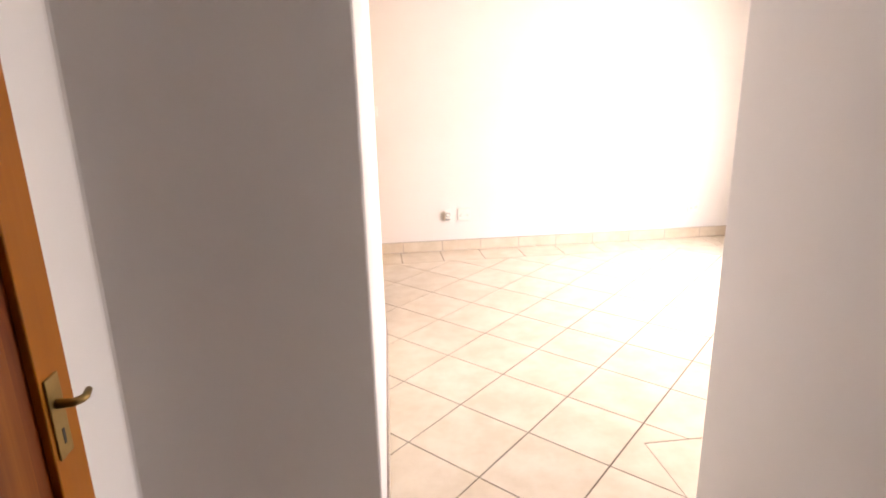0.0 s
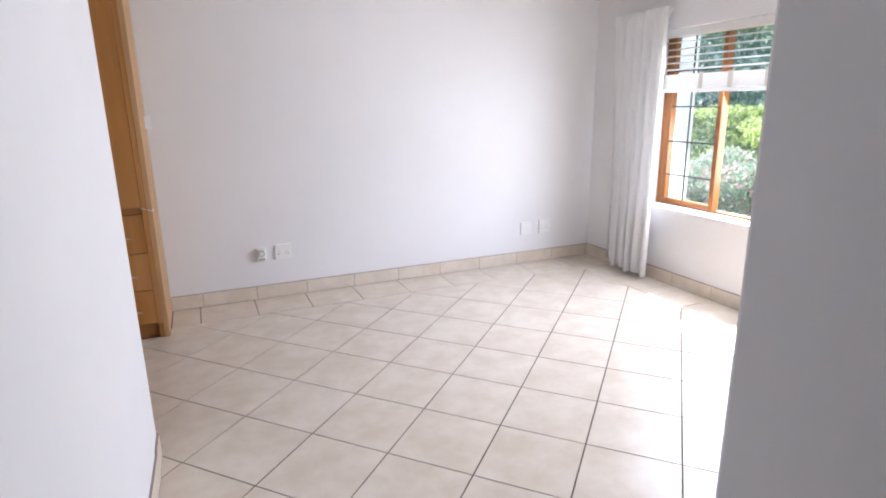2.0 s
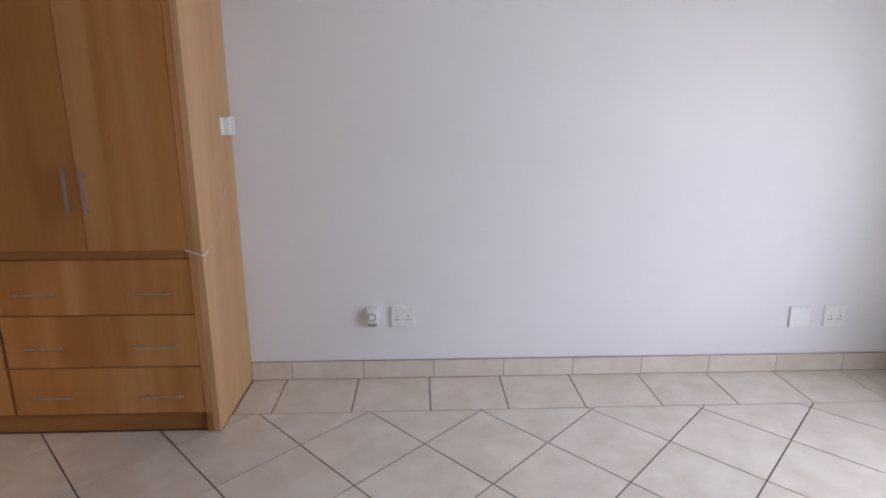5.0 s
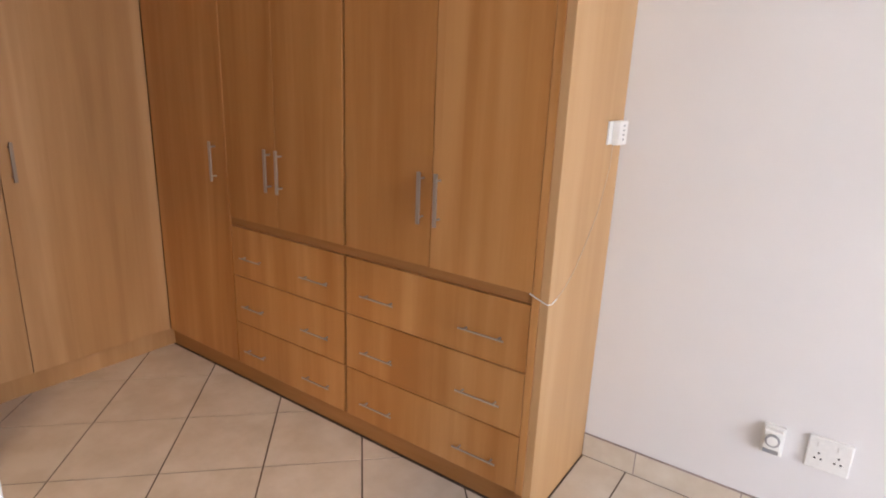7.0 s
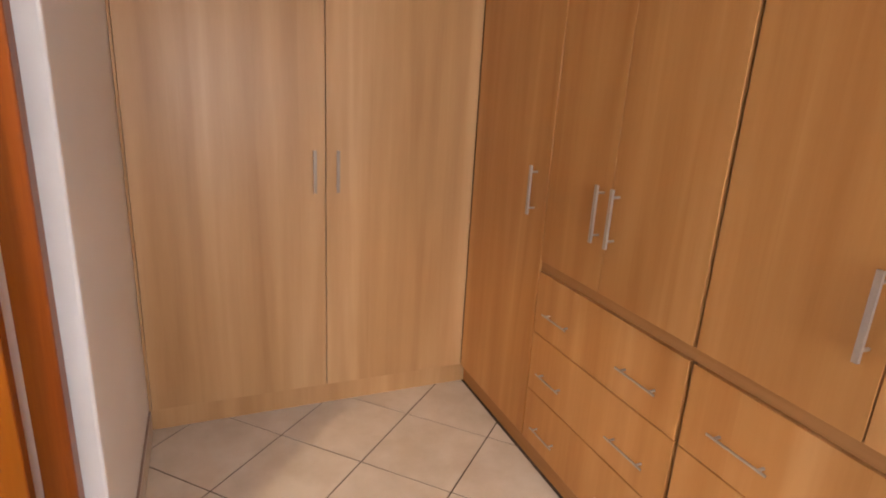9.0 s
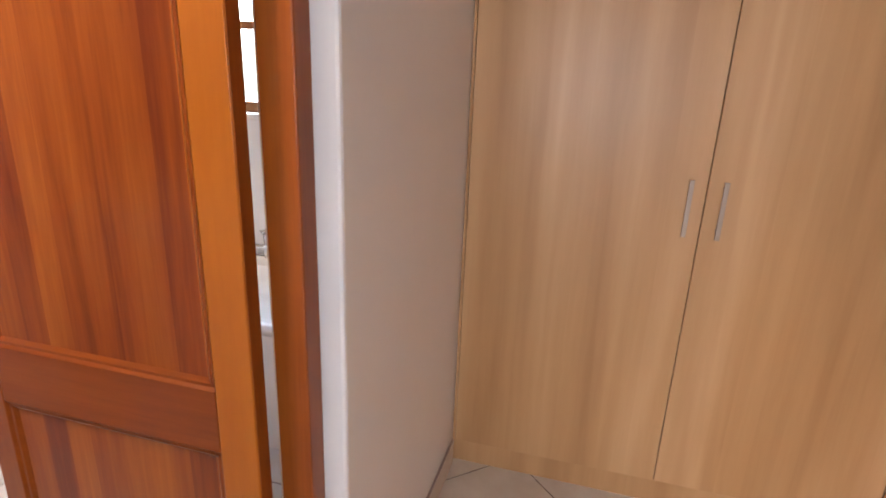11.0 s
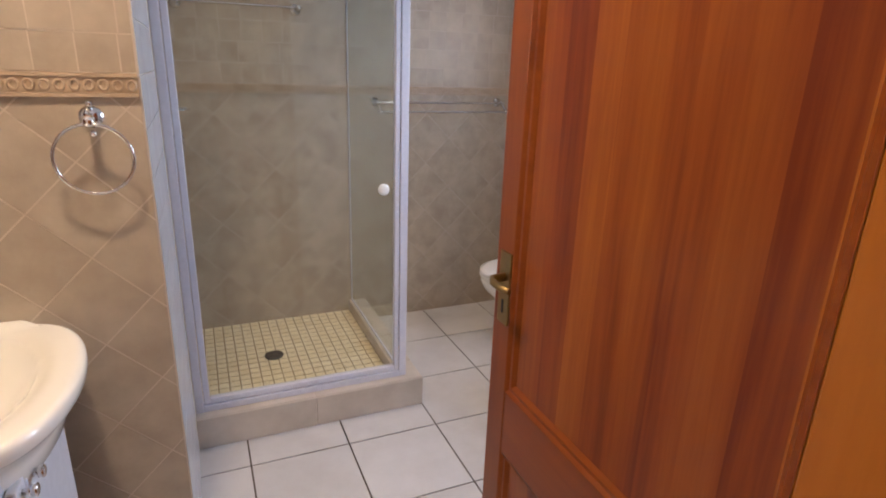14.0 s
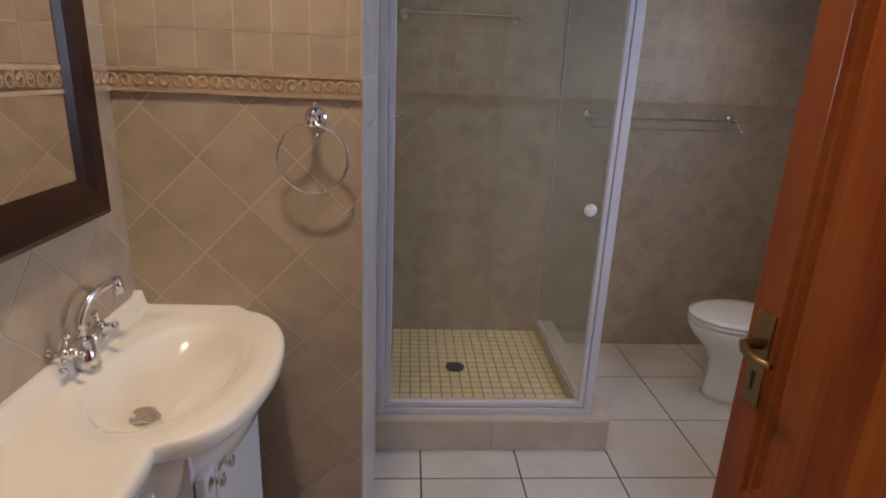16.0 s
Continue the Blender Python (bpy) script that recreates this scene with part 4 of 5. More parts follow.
cross_tap("shower_tap", QX, -4.50, 1.135, (-1, 0, 0), "chrome cross-handled shower tap on the tiles")
cross_tap("shower_tap", QX, -4.72, 1.135, (-1, 0, 0), "chrome cross-handled shower tap on the tiles")
dish = thing("soap_dish", (QX, -4.55, 1.275), "chrome wire soap dish on the shower wall", "soap dish")
bm = bmesh.new()
pts = [(-0.045 + 0.045 * math.cos(a), 0.06 * math.sin(a), 0) for a in [2 * math.pi * k / 20 for k in range(21)]]
add_tube(bm, pts, 0.004, 8)
part("ring", bm, CHROME, dish, "", True)
for dy in (-0.03, 0.0, 0.03):
    part("wire", tube([(0, dy, 0), (-0.085, dy, 0)], 0.002, 6), CHROME, dish)

rail = thing("double_towel_rail", (-2.13, BY, 1.27), "chrome double towel rail on the tiled wall", "towel rail")
for xx in (-1.63, -2.38):
    bm = bmesh.new()
    add_tube(bm, [(xx, BY, 1.283), (xx, BY + 0.008, 1.283)], 0.025, 14)
    add_tube(bm, [(xx, BY, 1.283), (xx, BY + 0.06, 1.283), (xx, BY + 0.125, 1.238)], 0.008, 10)
    add_ball(bm, (xx, BY + 0.128, 1.238), 0.013, 10)
    add_ball(bm, (xx, BY + 0.06, 1.283), 0.013, 10)
    wpart("bracket", bm, CHROME, rail, "", True)
wpart("bar", tube([(-1.61, BY + 0.06, 1.283), (-2.40, BY + 0.06, 1.283)], 0.006, 10), CHROME, rail)
wpart("bar", tube([(-1.61, BY + 0.128, 1.238), (-2.40, BY + 0.128, 1.238)], 0.006, 10), CHROME, rail)

# ---------------------------------------------------------------- toilet, facing east
wc = thing("toilet", (-2.40, -4.42, 0), "white porcelain toilet with its lid down", "toilet")


def oval(cx, cy, fx, bx, wy, z, n=32):
    """Egg outline: long towards +x."""
    pts = []
    for k in range(n):
        a = 2 * math.pi * k / n
        c, s = math.cos(a), math.sin(a)
        pts.append((cx + (fx if c > 0 else bx) * c, cy + wy * s, z))
    return pts


def loft(rings, cap=True):
    bm = bmesh.new()
    vs = [[bm.verts.new(p) for p in r] for r in rings]
    n = len(vs[0])
    for a, b in zip(vs, vs[1:]):
        for k in range(n):
            bm.faces.new((a[k], a[(k + 1) % n], b[(k + 1) % n], b[k]))
    if cap:
        bm.faces.new(vs[0][::-1])
        bm.faces.new(vs[-1])
    return bm


wcx, wcy = -2.325, -4.42
prof = ((0.0, 0.135, 0.25, 0.105), (0.03, 0.130, 0.25, 0.100), (0.12, 0.120, 0.24, 0.092), (0.20, 0.130, 0.24, 0.100), (0.27, 0.175, 0.24, 0.135), (0.33, 0.235, 0.24, 0.168), (0.375, 0.255, 0.24, 0.180), (0.392, 0.250, 0.24, 0.176))
wpart("bowl", loft([oval(wcx, wcy, f, b, w, z) for z, f, b, w in prof]), PORC, wc, "", True)
wpart("seat", loft([oval(wcx, wcy, f, b, w, z) for z, f, b, w in ((0.396, 0.255, 0.20, 0.182), (0.400, 0.262, 0.20, 0.187), (0.410, 0.262, 0.20, 0.187), (0.414, 0.256, 0.20, 0.183))]), PORC, wc, "", True)
wpart("lid", loft([oval(wcx, wcy, f, b, w, z) for z, f, b, w in ((0.418, 0.254, 0.20, 0.181), (0.422, 0.262, 0.20, 0.187), (0.432, 0.260, 0.20, 0.186), (0.438, 0.235, 0.185, 0.165), (0.441, 0.14, 0.12, 0.10))]), PORC, wc, "", True)
wpart("cistern", box(LX + 0.01, LX + 0.21, wcy - 0.19, wcy + 0.19, 0.39, 0.78, 0.025), PORC, wc)
wpart("cistern_lid", box(LX + 0.004, LX + 0.22, wcy - 0.20, wcy + 0.20, 0.783, 0.815, 0.012), PORC, wc)
wpart("neck", box(LX + 0.05, wcx - 0.12, wcy - 0.12, wcy + 0.12, 0.0, 0.388, 0.03), PORC, wc)

# bath under the small window, glimpsed past the door's hinges
bath = thing("bathtub", (-2.45, -3.0, 0), "white enamelled bathtub under the small window", "bathtub")
tx0, tx1, ty0, ty1 = LX + 0.003, -2.10, -3.80, SB - 0.003
wpart("bath_panel", box(tx1 - 0.03, tx1 - 0.012, ty0 + 0.01, ty1 - 0.01, 0, 0.50), PORC, bath)
wpart("bath_panel", box(tx0 + 0.01, tx1 - 0.031, ty0 + 0.01, ty0 + 0.028, 0, 0.50), PORC, bath)


def rrect(x0, x1, y0, y1, r, z, n=6):
    pts = []
    for cx, cy, a0 in ((x1 - r, y1 - r, 0), (x0 + r, y1 - r, 90), (x0 + r, y0 + r, 180), (x1 - r, y0 + r, 270)):
        for k in range(n + 1):
            a = radians(a0 + 90 * k / n)
            pts.append((cx + r * math.cos(a), cy + r * math.sin(a), z))
    return pts


wpart("tub", loft([rrect(tx0, tx1, ty0, ty1, 0.03, 0.502), rrect(tx0, tx1, ty0, ty1, 0.03, 0.535), rrect(tx0 + 0.06, tx1 - 0.06, ty0 + 0.07, ty1 - 0.07, 0.10, 0.54), rrect(tx0 + 0.09, tx1 - 0.09, ty0 + 0.13, ty1 - 0.16, 0.12, 0.30), rrect(tx0 + 0.15, tx1 - 0.15, ty0 + 0.22, ty1 - 0.30, 0.10, 0.14)], True), PORC, bath, "", True)
bm = tube([(tx0 + 0.05, -3.12, 0.541), (tx0 + 0.05, -3.12, 0.62), (tx0 + 0.12, -3.12, 0.64), (tx0 + 0.17, -3.12, 0.61)], 0.013, 10)
wpart("bath_spout", bm, CHROME, bath, "chrome spout", True)
for dy in (-0.075, 0.075):
    bm = tube([(tx0 + 0.05, -3.12 + dy, 0.541), (tx0 + 0.05, -3.12 + dy, 0.66)], 0.012, 10)
    add_tube(bm, [(tx0 + 0.02, -3.12 + dy, 0.675), (tx0 + 0.08, -3.12 + dy, 0.675)], 0.006, 8)
    add_tube(bm, [(tx0 + 0.05, -3.15 + dy, 0.675), (tx0 + 0.05, -3.09 + dy, 0.675)], 0.006, 8)
    add_ball(bm, (tx0 + 0.05, -3.12 + dy, 0.678), 0.013, 10)
    wpart("bath_tap", bm, CHROME, bath, "chrome cross-handled tap", True)
wpart("bath_tap_bridge", tube([(tx0 + 0.05, -3.20, 0.60), (tx0 + 0.05, -3.04, 0.60)], 0.010, 10), CHROME, bath)

window_2 = tagged(new("window_2"), "small timber bathroom window with glazing bars", "window", kind="structure")
window_2.location = (LX - 0.08, -3.2, 1.23)
for a in ((-3.55, -3.50, 1.23, 2.05), (-2.90, -2.85, 1.23, 2.05), (-3.50, -2.90, 1.23, 1.28), (-3.50, -2.90, 2.0, 2.05), (-3.50, -2.90, 1.60, 1.635)):
    wpart("window_frame", box(LX - 0.11, LX - 0.05, a[0], a[1], a[2], a[3], 0.003), WINWOOD, window_2)
for z0, z1 in ((1.28, 1.60), (1.635, 2.0)):
    g = wpart("pane", box(LX - 0.083, LX - 0.079, -3.50, -2.90, z0, z1), PANE, window_2)
    g.visible_shadow = False
wpart("window_sill", box(LX - 0.05, LX + 0.012, -3.56, -2.84, 1.20, 1.2295, 0.003), WHITE, window_2)

# ---------------------------------------------------------------- vanity
DZ = 0.885
vanity = thing("vanity_cabinet", (-0.22, -2.9, 0), "white vanity cabinet with small chrome knobs", "cabinet")
CY0, CYM = RY + 0.165, -2.845
wpart("body", box(-0.372, MX - 0.001, CY0, CYM, 0.08, DZ - 0.165, 0.004), CAB, vanity)
wpart("side_body", box(-0.300, MX - 0.001, CYM + 0.001, -2.30, 0.08, DZ - 0.045, 0.004), CAB, vanity)
wpart("side_panel", box(-0.372, -0.3005, CYM - 0.020, CYM, DZ - 0.1645, DZ - 0.05, 0.002), CAB, vanity)
wpart("plinth", box(-0.27, MX - 0.002, CY0 + 0.02, -2.31, 0, 0.08), CAB, vanity)
for y0, y1, ky_, fx in ((CY0 + 0.004, -2.902, -2.925, -0.374), (-2.898, CYM - 0.004, -2.875, -0.374), (CYM + 0.004, -2.305, -2.36, -0.302)):
    d = wpart("cabinet_door", box(fx - 0.018, fx, y0, y1, 0.10, DZ - 0.095, 0.004), CAB, vanity)
    bm = bmesh.new()
    add_tube(bm, [(fx - 0.018, ky_, 0.772), (fx - 0.036, ky_, 0.772)], 0.005, 8)
    add_tube(bm, [(fx - 0.031, ky_, 0.772), (fx - 0.040, ky_, 0.772), (fx - 0.042, ky_, 0.772)], 0.012, 14, [0.8, 1.0, 0.7])
    bmesh.ops.translate(bm, verts=bm.verts[:], vec=-Vector(vanity.location))
    part("cabinet_knob", bm, CHROME, d, "small chrome knob", True)

basin = thing("vanity_basin", (-0.25, -2.95, DZ), "cream one-piece vanity top with an oval basin", "basin")
bcx, bcy, bax, bay = -0.256, -3.080, 0.130, 0.210


def rim_x(y):
    """Front edge of the vanity top: a round bulge before the bowl, a shallow shelf beyond."""
    u = (y - bcy) / 0.262
    if abs(u) < 1:
        bulge = math.sqrt(1 - u * u)
    else:
        bulge = 0.0
    shelf_x = -0.335
    blend = min(max((y - (bcy + 0.16)) / 0.16, 0), 1)
    s = blend * blend * (3 - 2 * blend)
    x_b = -0.318 - 0.146 * bulge ** 0.8
    return x_b * (1 - s) + min(shelf_x, x_b) * s


bm = bmesh.new()
NX, NYY = 56, 120
vy0, vy1 = RY + 0.001, -2.28
rows_ = []
for j in range(NYY + 1):
    y = vy0 + (vy1 - vy0) * j / NYY
    xf = rim_x(y)
    row = []
    for i in range(NX + 1):
        x = xf + (MX - 0.001 - xf) * i / NX
        e = math.hypot((x - bcx) / bax, (y - bcy) / bay)
        if e < 1:
            # the deepest point lies towards the wall, under the spout
            e = min(1.0, math.hypot((x - bcx - 0.055 * (1 - e)) / bax, (y - bcy - 0.03 * (1 - e)) / bay))
            z = -0.100 * (1 - e ** 2.2) ** 0.85 - 0.012
        else:
            z = -0.012 * math.exp(-((e - 1) / 0.16) ** 2)
        d_front = (x - xf)
        if d_front < 0.012:
            z -= (1 - d_front / 0.012) ** 2 * 0.005
        up = max(0.0, 1 - (MX - 0.001 - x) / 0.028)
        z += 0.036 * min(1, up * 3) ** 2
        up2 = max(0.0, 1 - (y - vy0) / 0.02)
        if x > -0.325:
            z += 0.010 * min(1, up2 * 3)
        row.append(bm.verts.new((x, y, DZ + z)))
    rows_.append(row)
for a, b in zip(rows_, rows_[1:]):
    for i in range(NX):
        bm.faces.new((a[i], a[i + 1], b[i + 1], b[i]))
prev = None
for j in range(NYY + 1):
    v = rows_[j][0]
    ring = [v]
    for dz, dx in ((-0.005, -0.003), (-0.014, -0.004), (-0.026, -0.003), (-0.031, 0.001), (-0.033, 0.008), (-0.034, 0.026), (-0.075, 0.034), (-0.115, 0.045), (-0.150, 0.070), (-0.168, 0.105)):
        ring.append(bm.verts.new((v.co.x + dx, v.co.y, v.co.z + dz)))
    if prev:
        for a in range(len(ring) - 1):
            bm.faces.new((prev[a], prev[a + 1], ring[a + 1], ring[a]))
    prev = ring
wpart("vanity_top", bm, MARBLE, basin, "", True)
bm = lathe([(0.030, 0.0), (0.030, 0.004), (0.022, 0.006), (0.014, 0.001), (0.002, 0.001)], (-0.201, -3.050, DZ - 0.1055), 24)
wpart("waste", bm, STEEL, basin, "steel waste fitting", True)
bm = bmesh.new()
pts = [(-0.228 + 0.016 * math.cos(a), -3.033 + 0.016 * math.sin(a), DZ - 0.096) for a in [2 * math.pi * k / 16 for k in range(17)]]
add_tube(bm, pts, 0.0017, 6)
wpart("plug_ring", bm, CHROME, basin)

tap = thing("basin_mixer", (-0.104, -3.064, DZ + 0.006), "chrome basin mixer with cross handles and swan spout", "tap")
bm = bmesh.new()
add_tube(bm, [(0, 0, -0.004), (0, 0, 0.012), (0, 0, 0.05)], 0.022, 18, [1.2, 1.0, 0.75])
part("tap_body", bm, CHROME, tap, "", True)
bm = tube([(0, 0, 0.045), (0, 0.003, 0.070), (0, 0.002, 0.090), (-0.003, -0.008, 0.110), (-0.008, -0.026, 0.126), (-0.014, -0.050, 0.134), (-0.020, -0.076, 0.136), (-0.025, -0.098, 0.132)], 0.0085, 12)
add_tube(bm, [(-0.024, -0.096, 0.140), (-0.025, -0.100, 0.122), (-0.026, -0.103, 0.106)], 0.0115, 14)
part("spout", bm, CHROME, tap, "", True)
for sy in (-1, 1):
    bm = bmesh.new()
    add_tube(bm, [(0, sy * 0.012, 0.03), (0, sy * 0.052, 0.048)], 0.012, 12)
    c = Vector((0, sy * 0.062, 0.052))
    for q in (Vector((0.03, 0, 0)), Vector((-0.03, 0, 0)), Vector((0, sy * -0.012, 0.03)), Vector((0, sy * 0.012, -0.03))):
        add_tube(bm, [c, c + q], 0.0045, 8)
        add_ball(bm, c + q, 0.0078, 8)
    add_ball(bm, c, 0.011, 10)
    part("cross_handle", bm, CHROME, tap, "", True)

mirror = thing("framed_mirror", (MX - 0.01, -2.85, 1.6), "rectangular mirror in a wide dark timber frame", "mirror")
M0, M1, MZ0, MZ1 = -3.243, -2.45, 1.150, 2.05
wpart("mirror_glass", box(MX - 0.012, MX - 0.008, M0 + 0.08, M1 - 0.08, MZ0 + 0.08, MZ1 - 0.08), MIRROR, mirror)
wpart("mirror_back", box(MX - 0.0075, MX - 0.001, M0 + 0.02, M1 - 0.02, MZ0 + 0.02, MZ1 - 0.02), DARKWOOD, mirror)


bm = bmesh.new()
rings = []
for off, xx in ((0.0, MX - 0.002), (0.0, MX - 0.026), (0.012, MX - 0.032), (0.045, MX - 0.030), (0.068, MX - 0.022), (0.082, MX - 0.0125)):
    rings.append([bm.verts.new((xx, y, z)) for y, z in ((M0 + off, MZ0 + off), (M1 - off, MZ0 + off), (M1 - off, MZ1 - off), (M0 + off, MZ1 - off))])
for r0, r1 in zip(rings, rings[1:]):
    for k in range(4):
        bm.faces.new((r0[k], r0[(k + 1) % 4], r1[(k + 1) % 4], r1[k]))
wpart("mirror_frame", bm, DARKWOOD, mirror, "dark mahogany frame")

ring_h = thing("towel_ring", (-0.512, RY, 1.34), "chrome towel ring on a moulded wall bracket", "towel ring")
bm = bmesh.new()
add_tube(bm, [(0, 0, 0.012), (0, 0.008, 0.012)], 0.024, 16)
add_tube(bm, [(0, 0.006, 0.012), (0, 0.05, 0.008)], 0.009, 10)
add_ball(bm, (0, 0.052, 0.006), 0.014, 10)
add_ball(bm, (0, 0.012, 0.040), 0.008, 8)
add_ball(bm, (0, 0.012, -0.024), 0.008, 8)
part("bracket", bm, CHROME, ring_h, "", True)
pts = [(0.076 * math.sin(a), 0.052 + 0.006 * math.cos(a), -0.074 + 0.076 * math.cos(a)) for a in [2 * math.pi * k / 40 for k in range(41)]]
part("ring", tube(pts, 0.0042, 8), CHROME, ring_h, "", True)

for sx, sy, power, cone in SPOTS:
    lamp = thing("ceiling_spot", (sx, sy, H), "small round recessed ceiling spot with a white ring", "lamp", "bathroom ceiling spots")
    part("ring", lathe([(0.030, -0.001), (0.045, -0.001), (0.045, -0.006), (0.040, -0.010), (0.030, -0.008)], (0, 0, 0), 24), WHITE, lamp, "", True)

# ---------------------------------------------------------------- skirting tiles


def skirting(parent, p0, p1, nrm, pitch=0.386, h=0.102, t=0.010, phase=0.0, material=TILE):
    p0, p1, nrm = Vector((*p0, 0)), Vector((*p1, 0)), Vector(nrm)
    d = p1 - p0
    ln = d.length
    d.normalize()
    q = [p0 + nrm * 0.0003, p0 + d * ln + nrm * 0.0003, p0 + d * ln + nrm * (t - 0.0015), p0 + nrm * (t - 0.0015)]
    link("skirting_grout", prism([(v.x, v.y) for v in q], 0.0003, h + 0.0035), SGROUT, parent)
    s = -phase
    while s < ln:
        a, b = max(s, 0) + 0.0022, min(s + pitch, ln) - 0.0022
        s += pitch
        if b - a < 0.01:
            continue
        bm = bmesh.new()
        q = [p0 + d * a + nrm * 0.0005, p0 + d * b + nrm * 0.0005, p0 + d * b + nrm * t, p0 + d * a + nrm * t]
        add_prism(bm, [(v.x, v.y) for v in q], 0.0025, h)
        link("skirting_tile", bm, material, parent)


skirting(wall_north, (0.011, 0), (WX, 0), (0, -1, 0), phase=0.168)
skirting(wall_east, (WX, -0.012), (WX, NY), (-1, 0, 0), phase=0.05)
skirting(wall_bath_door, (LX + 0.56, SY), (DX0, SY), (0, 1, 0))
skirting(wall_passage_left, (0.009, SB), (-0.033, -3.92), (1, 0, 0))
skirting(wall_bath_door, (PX, SY), (PX, SB), (1, 0, 0))
skirting(wall_passage_right, (RX, NY), (RX, -8.9), (-1, 0, 0))
skirting(wall_passage_right, (RX + 0.01, NY), (WX - 0.01, NY), (0, 1, 0))

# ---------------------------------------------------------------- floor tiles
T = 0.393


def put_floor(material, z0=-0.0035, z1=0.0):
    def put(polys, mx, my):
        bm = bmesh.new()
        for p in polys:
            add_prism(bm, [(x - mx, y - my) for x, y in p], z0, z1)
        o = link("floor_tile", bm, material, floor)
        o.location = (mx, my, 0)
    return put


BD = -0.366
EB = 3.405
NB = -3.345
g = GAP
rects = [(0.012, EB - g, AY + 0.02, BD - g), (BX - 0.03, EB - g, SY + 0.006, AY + 0.02), (-0.02, EB - g, NB + g, SY + 0.006), (-0.02, RX + 0.066, -3.7, NB + g), (-0.57, RX - 0.004, -7.5, -3.7)]
lattice((0.9135, -2.3430), (0.2689, -0.2879), (0.2792, 0.2765), rects, put_floor(TILE), g)
put = put_floor(TILE)
edges = [0.014] + [0.200 + 0.388 * k for k in range(9)] + [EB]
for a, b in zip(edges, edges[1:]):
    b = min(b, EB)
    put([[(a + g, BD + g), (b - g, BD + g), (b - g, -0.011), (a + g, -0.011)]], (a + b) / 2, BD / 2)
put([[(EB + g, BD + g), (WX - 0.011, BD + g), (WX - 0.011, -0.011), (EB + g, -0.011)]], (EB + WX) / 2, BD / 2)
y = BD
while y > NY + 0.02:
    y2 = max(y - 0.388, NY + 0.011)
    put([[(EB + g, y2 + g), (WX - 0.011, y2 + g), (WX - 0.011, y - g), (EB + g, y - g)]], (EB + WX) / 2, (y + y2) / 2)
    y -= 0.388
x = RX + 0.066
while x < EB - 0.02:
    x2 = min(x + 0.388, EB)
    put([[(x + g, NY + 0.011), (x2 - g, NY + 0.011), (x2 - g, NB - g), (x + g, NB - g)]], (x + x2) / 2, (NB + NY) / 2)
    x += 0.388
# bathroom floor, square to the walls
TB = 0.382
bx0, by0 = -0.796, -3.818
put = put_floor(BTILE)
for i in range(-3, 7):
    for j in range(-6, 4):
        xa, xb = bx0 - (i + 1) * TB, bx0 - i * TB
        ya, yb = by0 - (j + 1) * TB, by0 - j * TB
        xa, xb = max(xa, LX), min(xb, QX if yb < RY + 0.02 else MX)
        ya, yb = max(ya, BY), min(yb, SY - 0.03)
        if xb - xa < 0.02 or yb - ya < 0.02:
            continue
        put([[(xa + g, ya + g), (xb - g, ya + g), (xb - g, yb - g), (xa + g, yb - g)]], (xa + xb) / 2, (ya + yb) / 2)

# ---------------------------------------------------------------- bathroom wall tiles


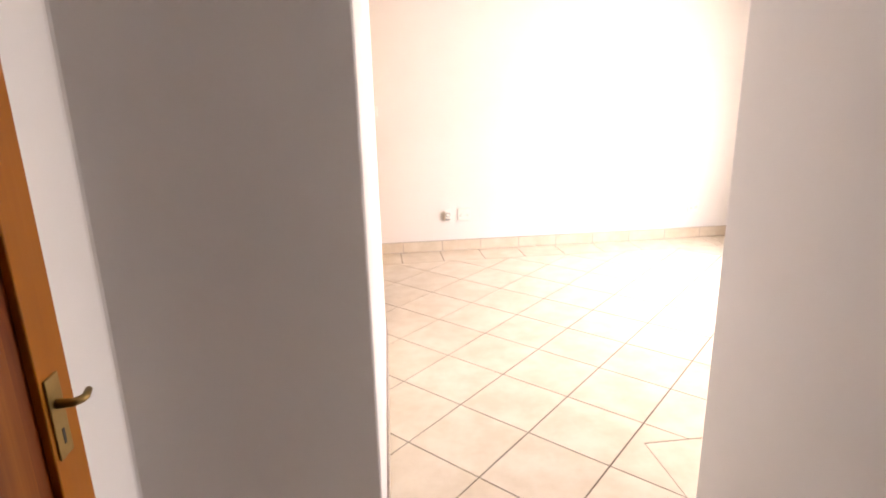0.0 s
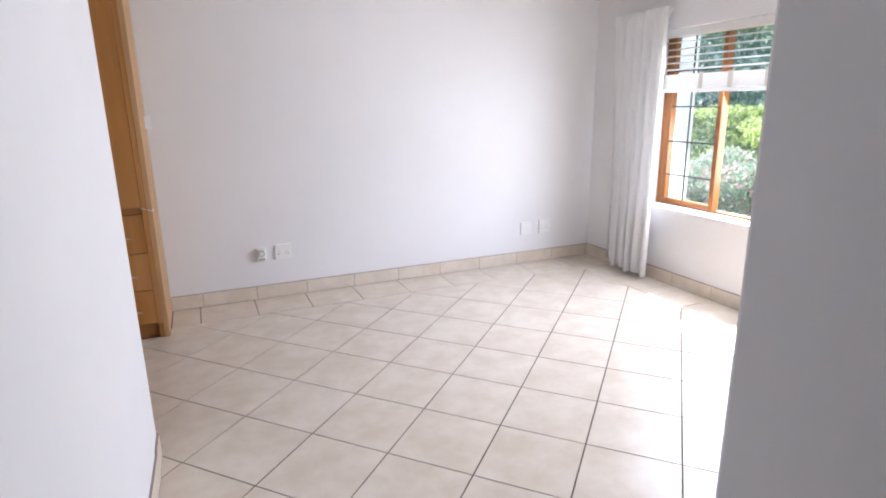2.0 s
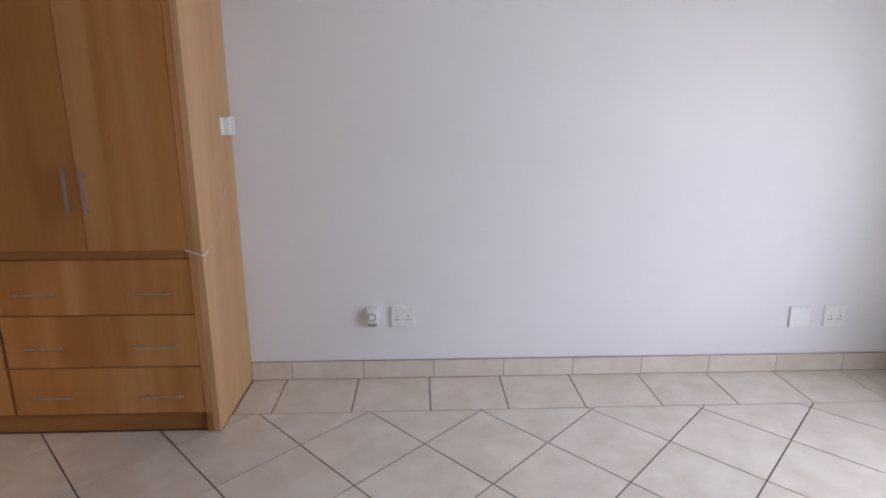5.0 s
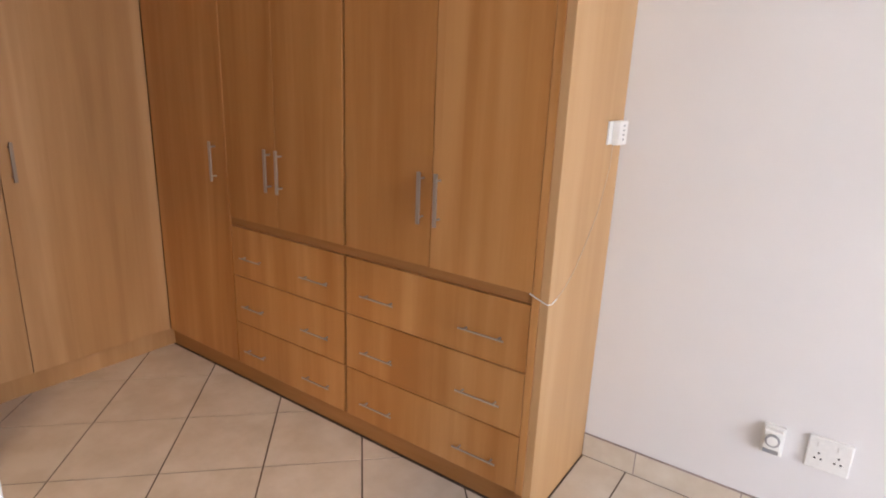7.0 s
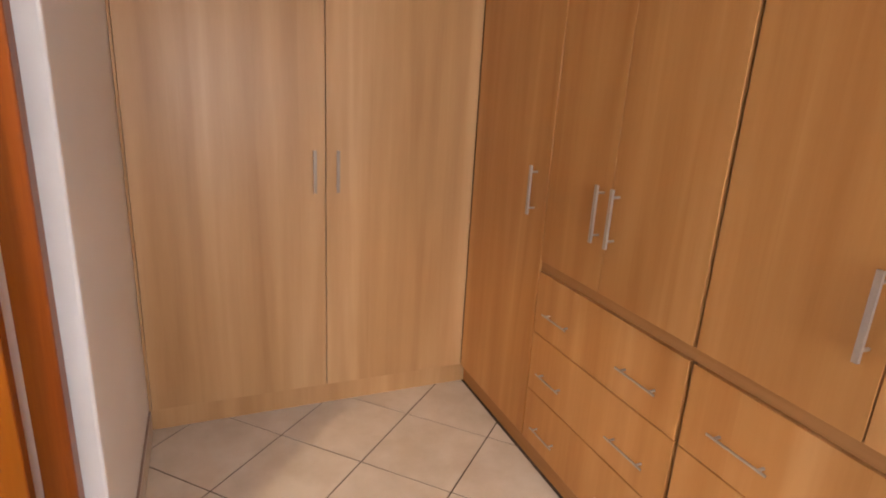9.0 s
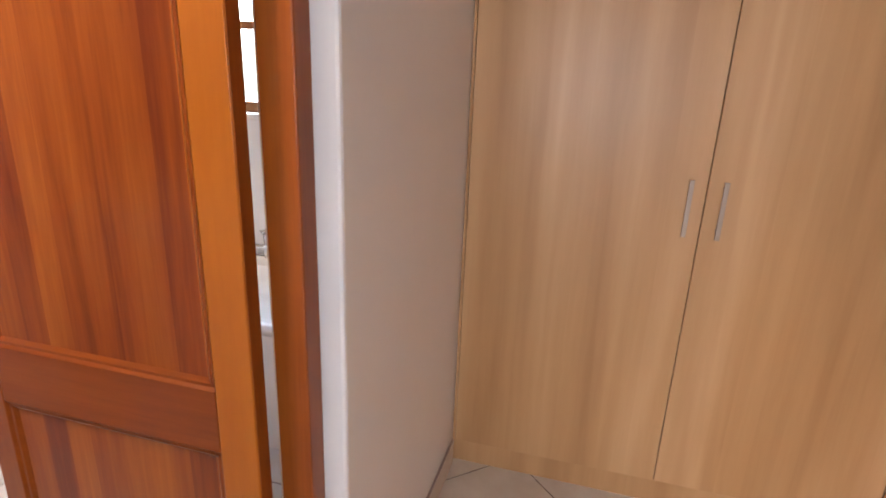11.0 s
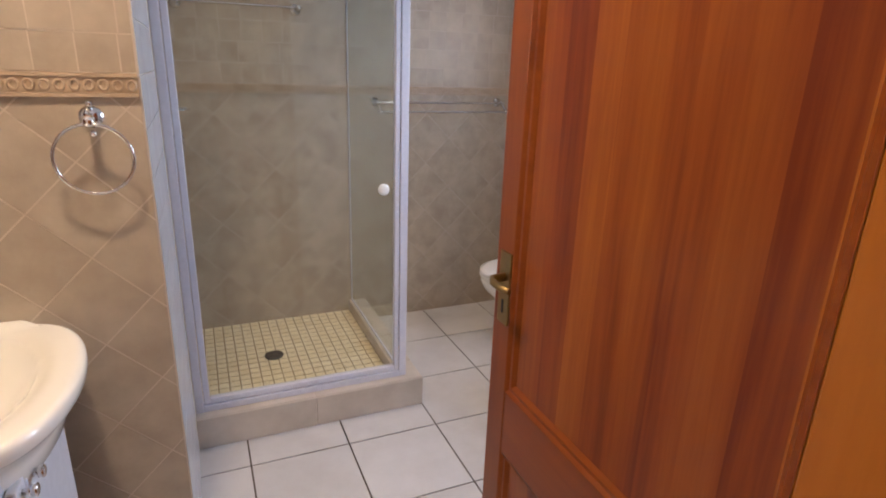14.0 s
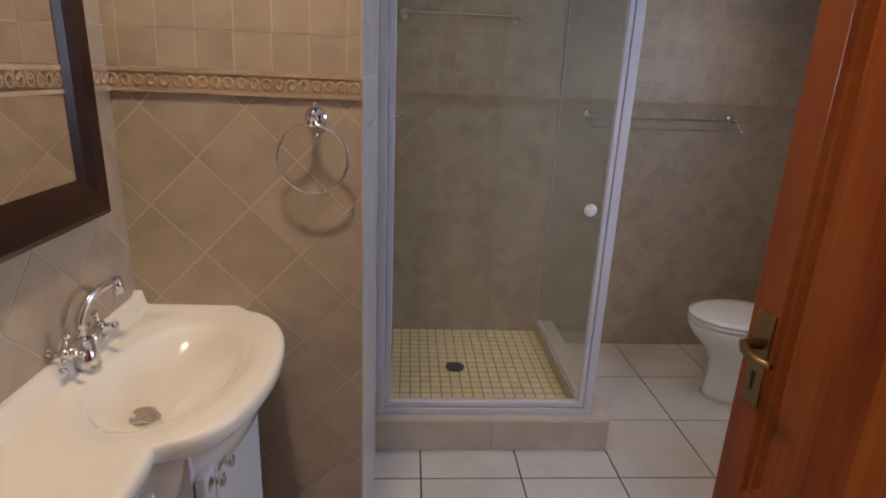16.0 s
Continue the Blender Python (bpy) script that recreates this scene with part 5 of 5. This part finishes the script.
def tiled_wall(parent, o, u, w, h_top, phase, zb0, zb1, t_low, t_up, low_phase, nrm, up_phase=0.0, z_start=0.001, stagger=0.12):
    """Diagonal tiles below, a moulded band, small square tiles above, on the plane at o along u."""
    o, u, nrm = Vector(o), Vector(u), Vector(nrm)

    def solid(name, polys, mat_, th):
        bm = bmesh.new()
        for p in polys:
            if 0.5 * abs(sum(c[0] * d[1] - d[0] * c[1] for c, d in zip(p, p[1:] + p[:1]))) < 2.5e-4:
                continue
            lo = [bm.verts.new(o + u * a + Vector((0, 0, b)) + nrm * 0.0005) for a, b in p]
            hi = [bm.verts.new(o + u * a + Vector((0, 0, b)) + nrm * th) for a, b in p]
            bm.faces.new(lo)
            bm.faces.new(hi)
            k = len(p)
            for i in range(k):
                bm.faces.new((lo[i], lo[(i + 1) % k], hi[(i + 1) % k], hi[i]))
        if not bm.faces:
            bm.free()
            return None
        return link(name, bm, mat_, parent)

    diamonds(low_phase[0], low_phase[1], t_low, [(0, w, z_start, zb0 - 0.001)], lambda polys, mx, my: solid("wall_tile", polys, WTILE, 0.0011), 0.0019)
    z = zb1 + 0.001
    rng_t = random.Random(int(w * 1000))
    while z < h_top - 0.01:
        z2 = min(z + t_up, h_top)
        a = -up_phase - t_up + rng_t.uniform(0.0, stagger) * t_up
        while a < w:
            a0, a1 = max(a, 0), min(a + t_up, w)
            if a1 - a0 > 0.008:
                solid("wall_tile", [[(a0 + 0.0016, z + 0.0016), (a1 - 0.0016, z + 0.0016), (a1 - 0.0016, z2 - 0.0016), (a0 + 0.0016, z2 - 0.0016)]], WTILE, 0.0012)
            a += t_up
        z += t_up
    # moulded band
    hb = zb1 - zb0
    solid("border_strip", [[(0, zb0), (w, zb0), (w, zb0 + hb * 0.16), (0, zb0 + hb * 0.16)]], BAND, 0.011)
    solid("border_strip", [[(0, zb1 - hb * 0.16), (w, zb1 - hb * 0.16), (w, zb1), (0, zb1)]], BAND, 0.011)
    solid("border_strip", [[(0, zb0 + hb * 0.17), (w, zb0 + hb * 0.17), (w, zb1 - hb * 0.17), (0, zb1 - hb * 0.17)]], BAND, 0.0065)
    n = int(w / 0.0262)
    bm = bmesh.new()
    for k in range(n):
        c = o + u * ((k + 0.5) * w / n) + Vector((0, 0, (zb0 + zb1) / 2)) + nrm * 0.0075
        pts = [c + u * 0.0085 * math.cos(q) + Vector((0, 0, 0.0105 * math.sin(q))) for q in [2 * math.pi * i / 10 for i in range(11)]]
        add_tube(bm, pts, 0.0032, 5, None, False)
    ob = link("border_relief", bm, BAND, parent, True)
    tagged(ob, kind="stuff")


wall_ring = structure("wall_ring", box(QX, MX, RY - 0.02, RY, -0.02, H), WGROUT, "beige tiled wall beside the vanity", "wall")
wall_mirror = structure("wall_mirror", box(MX - 0.002, MX + 0.01, RY, SB, -0.02, H), WGROUT, "beige tiled wall behind the mirror", "wall")
wall_shower_side = structure("wall_shower_side", box(QX - 0.002, QX + 0.0145, BY, RY - 0.003, -0.02, H), WGROUT, "tiled shower side wall, daylight sheen in its front tiles", "wall")
wall_bath_west = structure("wall_bath_west", box(LX, LX + 0.004, BY, -3.56, -0.02, H), WGROUT, "beige tiled bathroom wall beside the toilet", "wall")
tiled_wall(wall_ring, (QX, RY, 0), (1, 0, 0), MX - QX, H, 0, 1.394, 1.444, 0.159, 0.0805, (0.256, 1.141), (0, 1, 0), 0.055)
tiled_wall(wall_bath_back, (LX, BY, 0), (1, 0, 0), QX - LX, H, 0, 1.322, 1.366, 0.20, 0.098, (0.6, 1.22), (0, 1, 0), 0.03, stagger=0.5)
tiled_wall(wall_mirror, (MX - 0.002, RY, 0), (0, 1, 0), SB - RY, H, 0, 1.394, 1.444, 0.159, 0.0805, (0.11, 1.141), (-1, 0, 0), 0.0)
# front tiles take a paler colour that holds the grazing daylight reflection
for k in range(22):
    z0, z1 = 0.12 * k + 0.002, min(0.12 * (k + 1), H) - 0.001
    for a, b in ((RY - 0.001, -3.55), (-3.55, -3.75), (-3.75, -3.95), (-3.95, -4.15), (-4.15, -4.35), (-4.35, -4.55), (-4.55, -4.75), (-4.75, BY)):
        if b > KY - 0.17 or z1 > SZ:
            link("wall_tile", box(QX - 0.0045, QX - 0.0025, b + 0.0012, a - 0.0012, z0, z1), BTILE if b > -4.0 else WTILE, wall_shower_side)
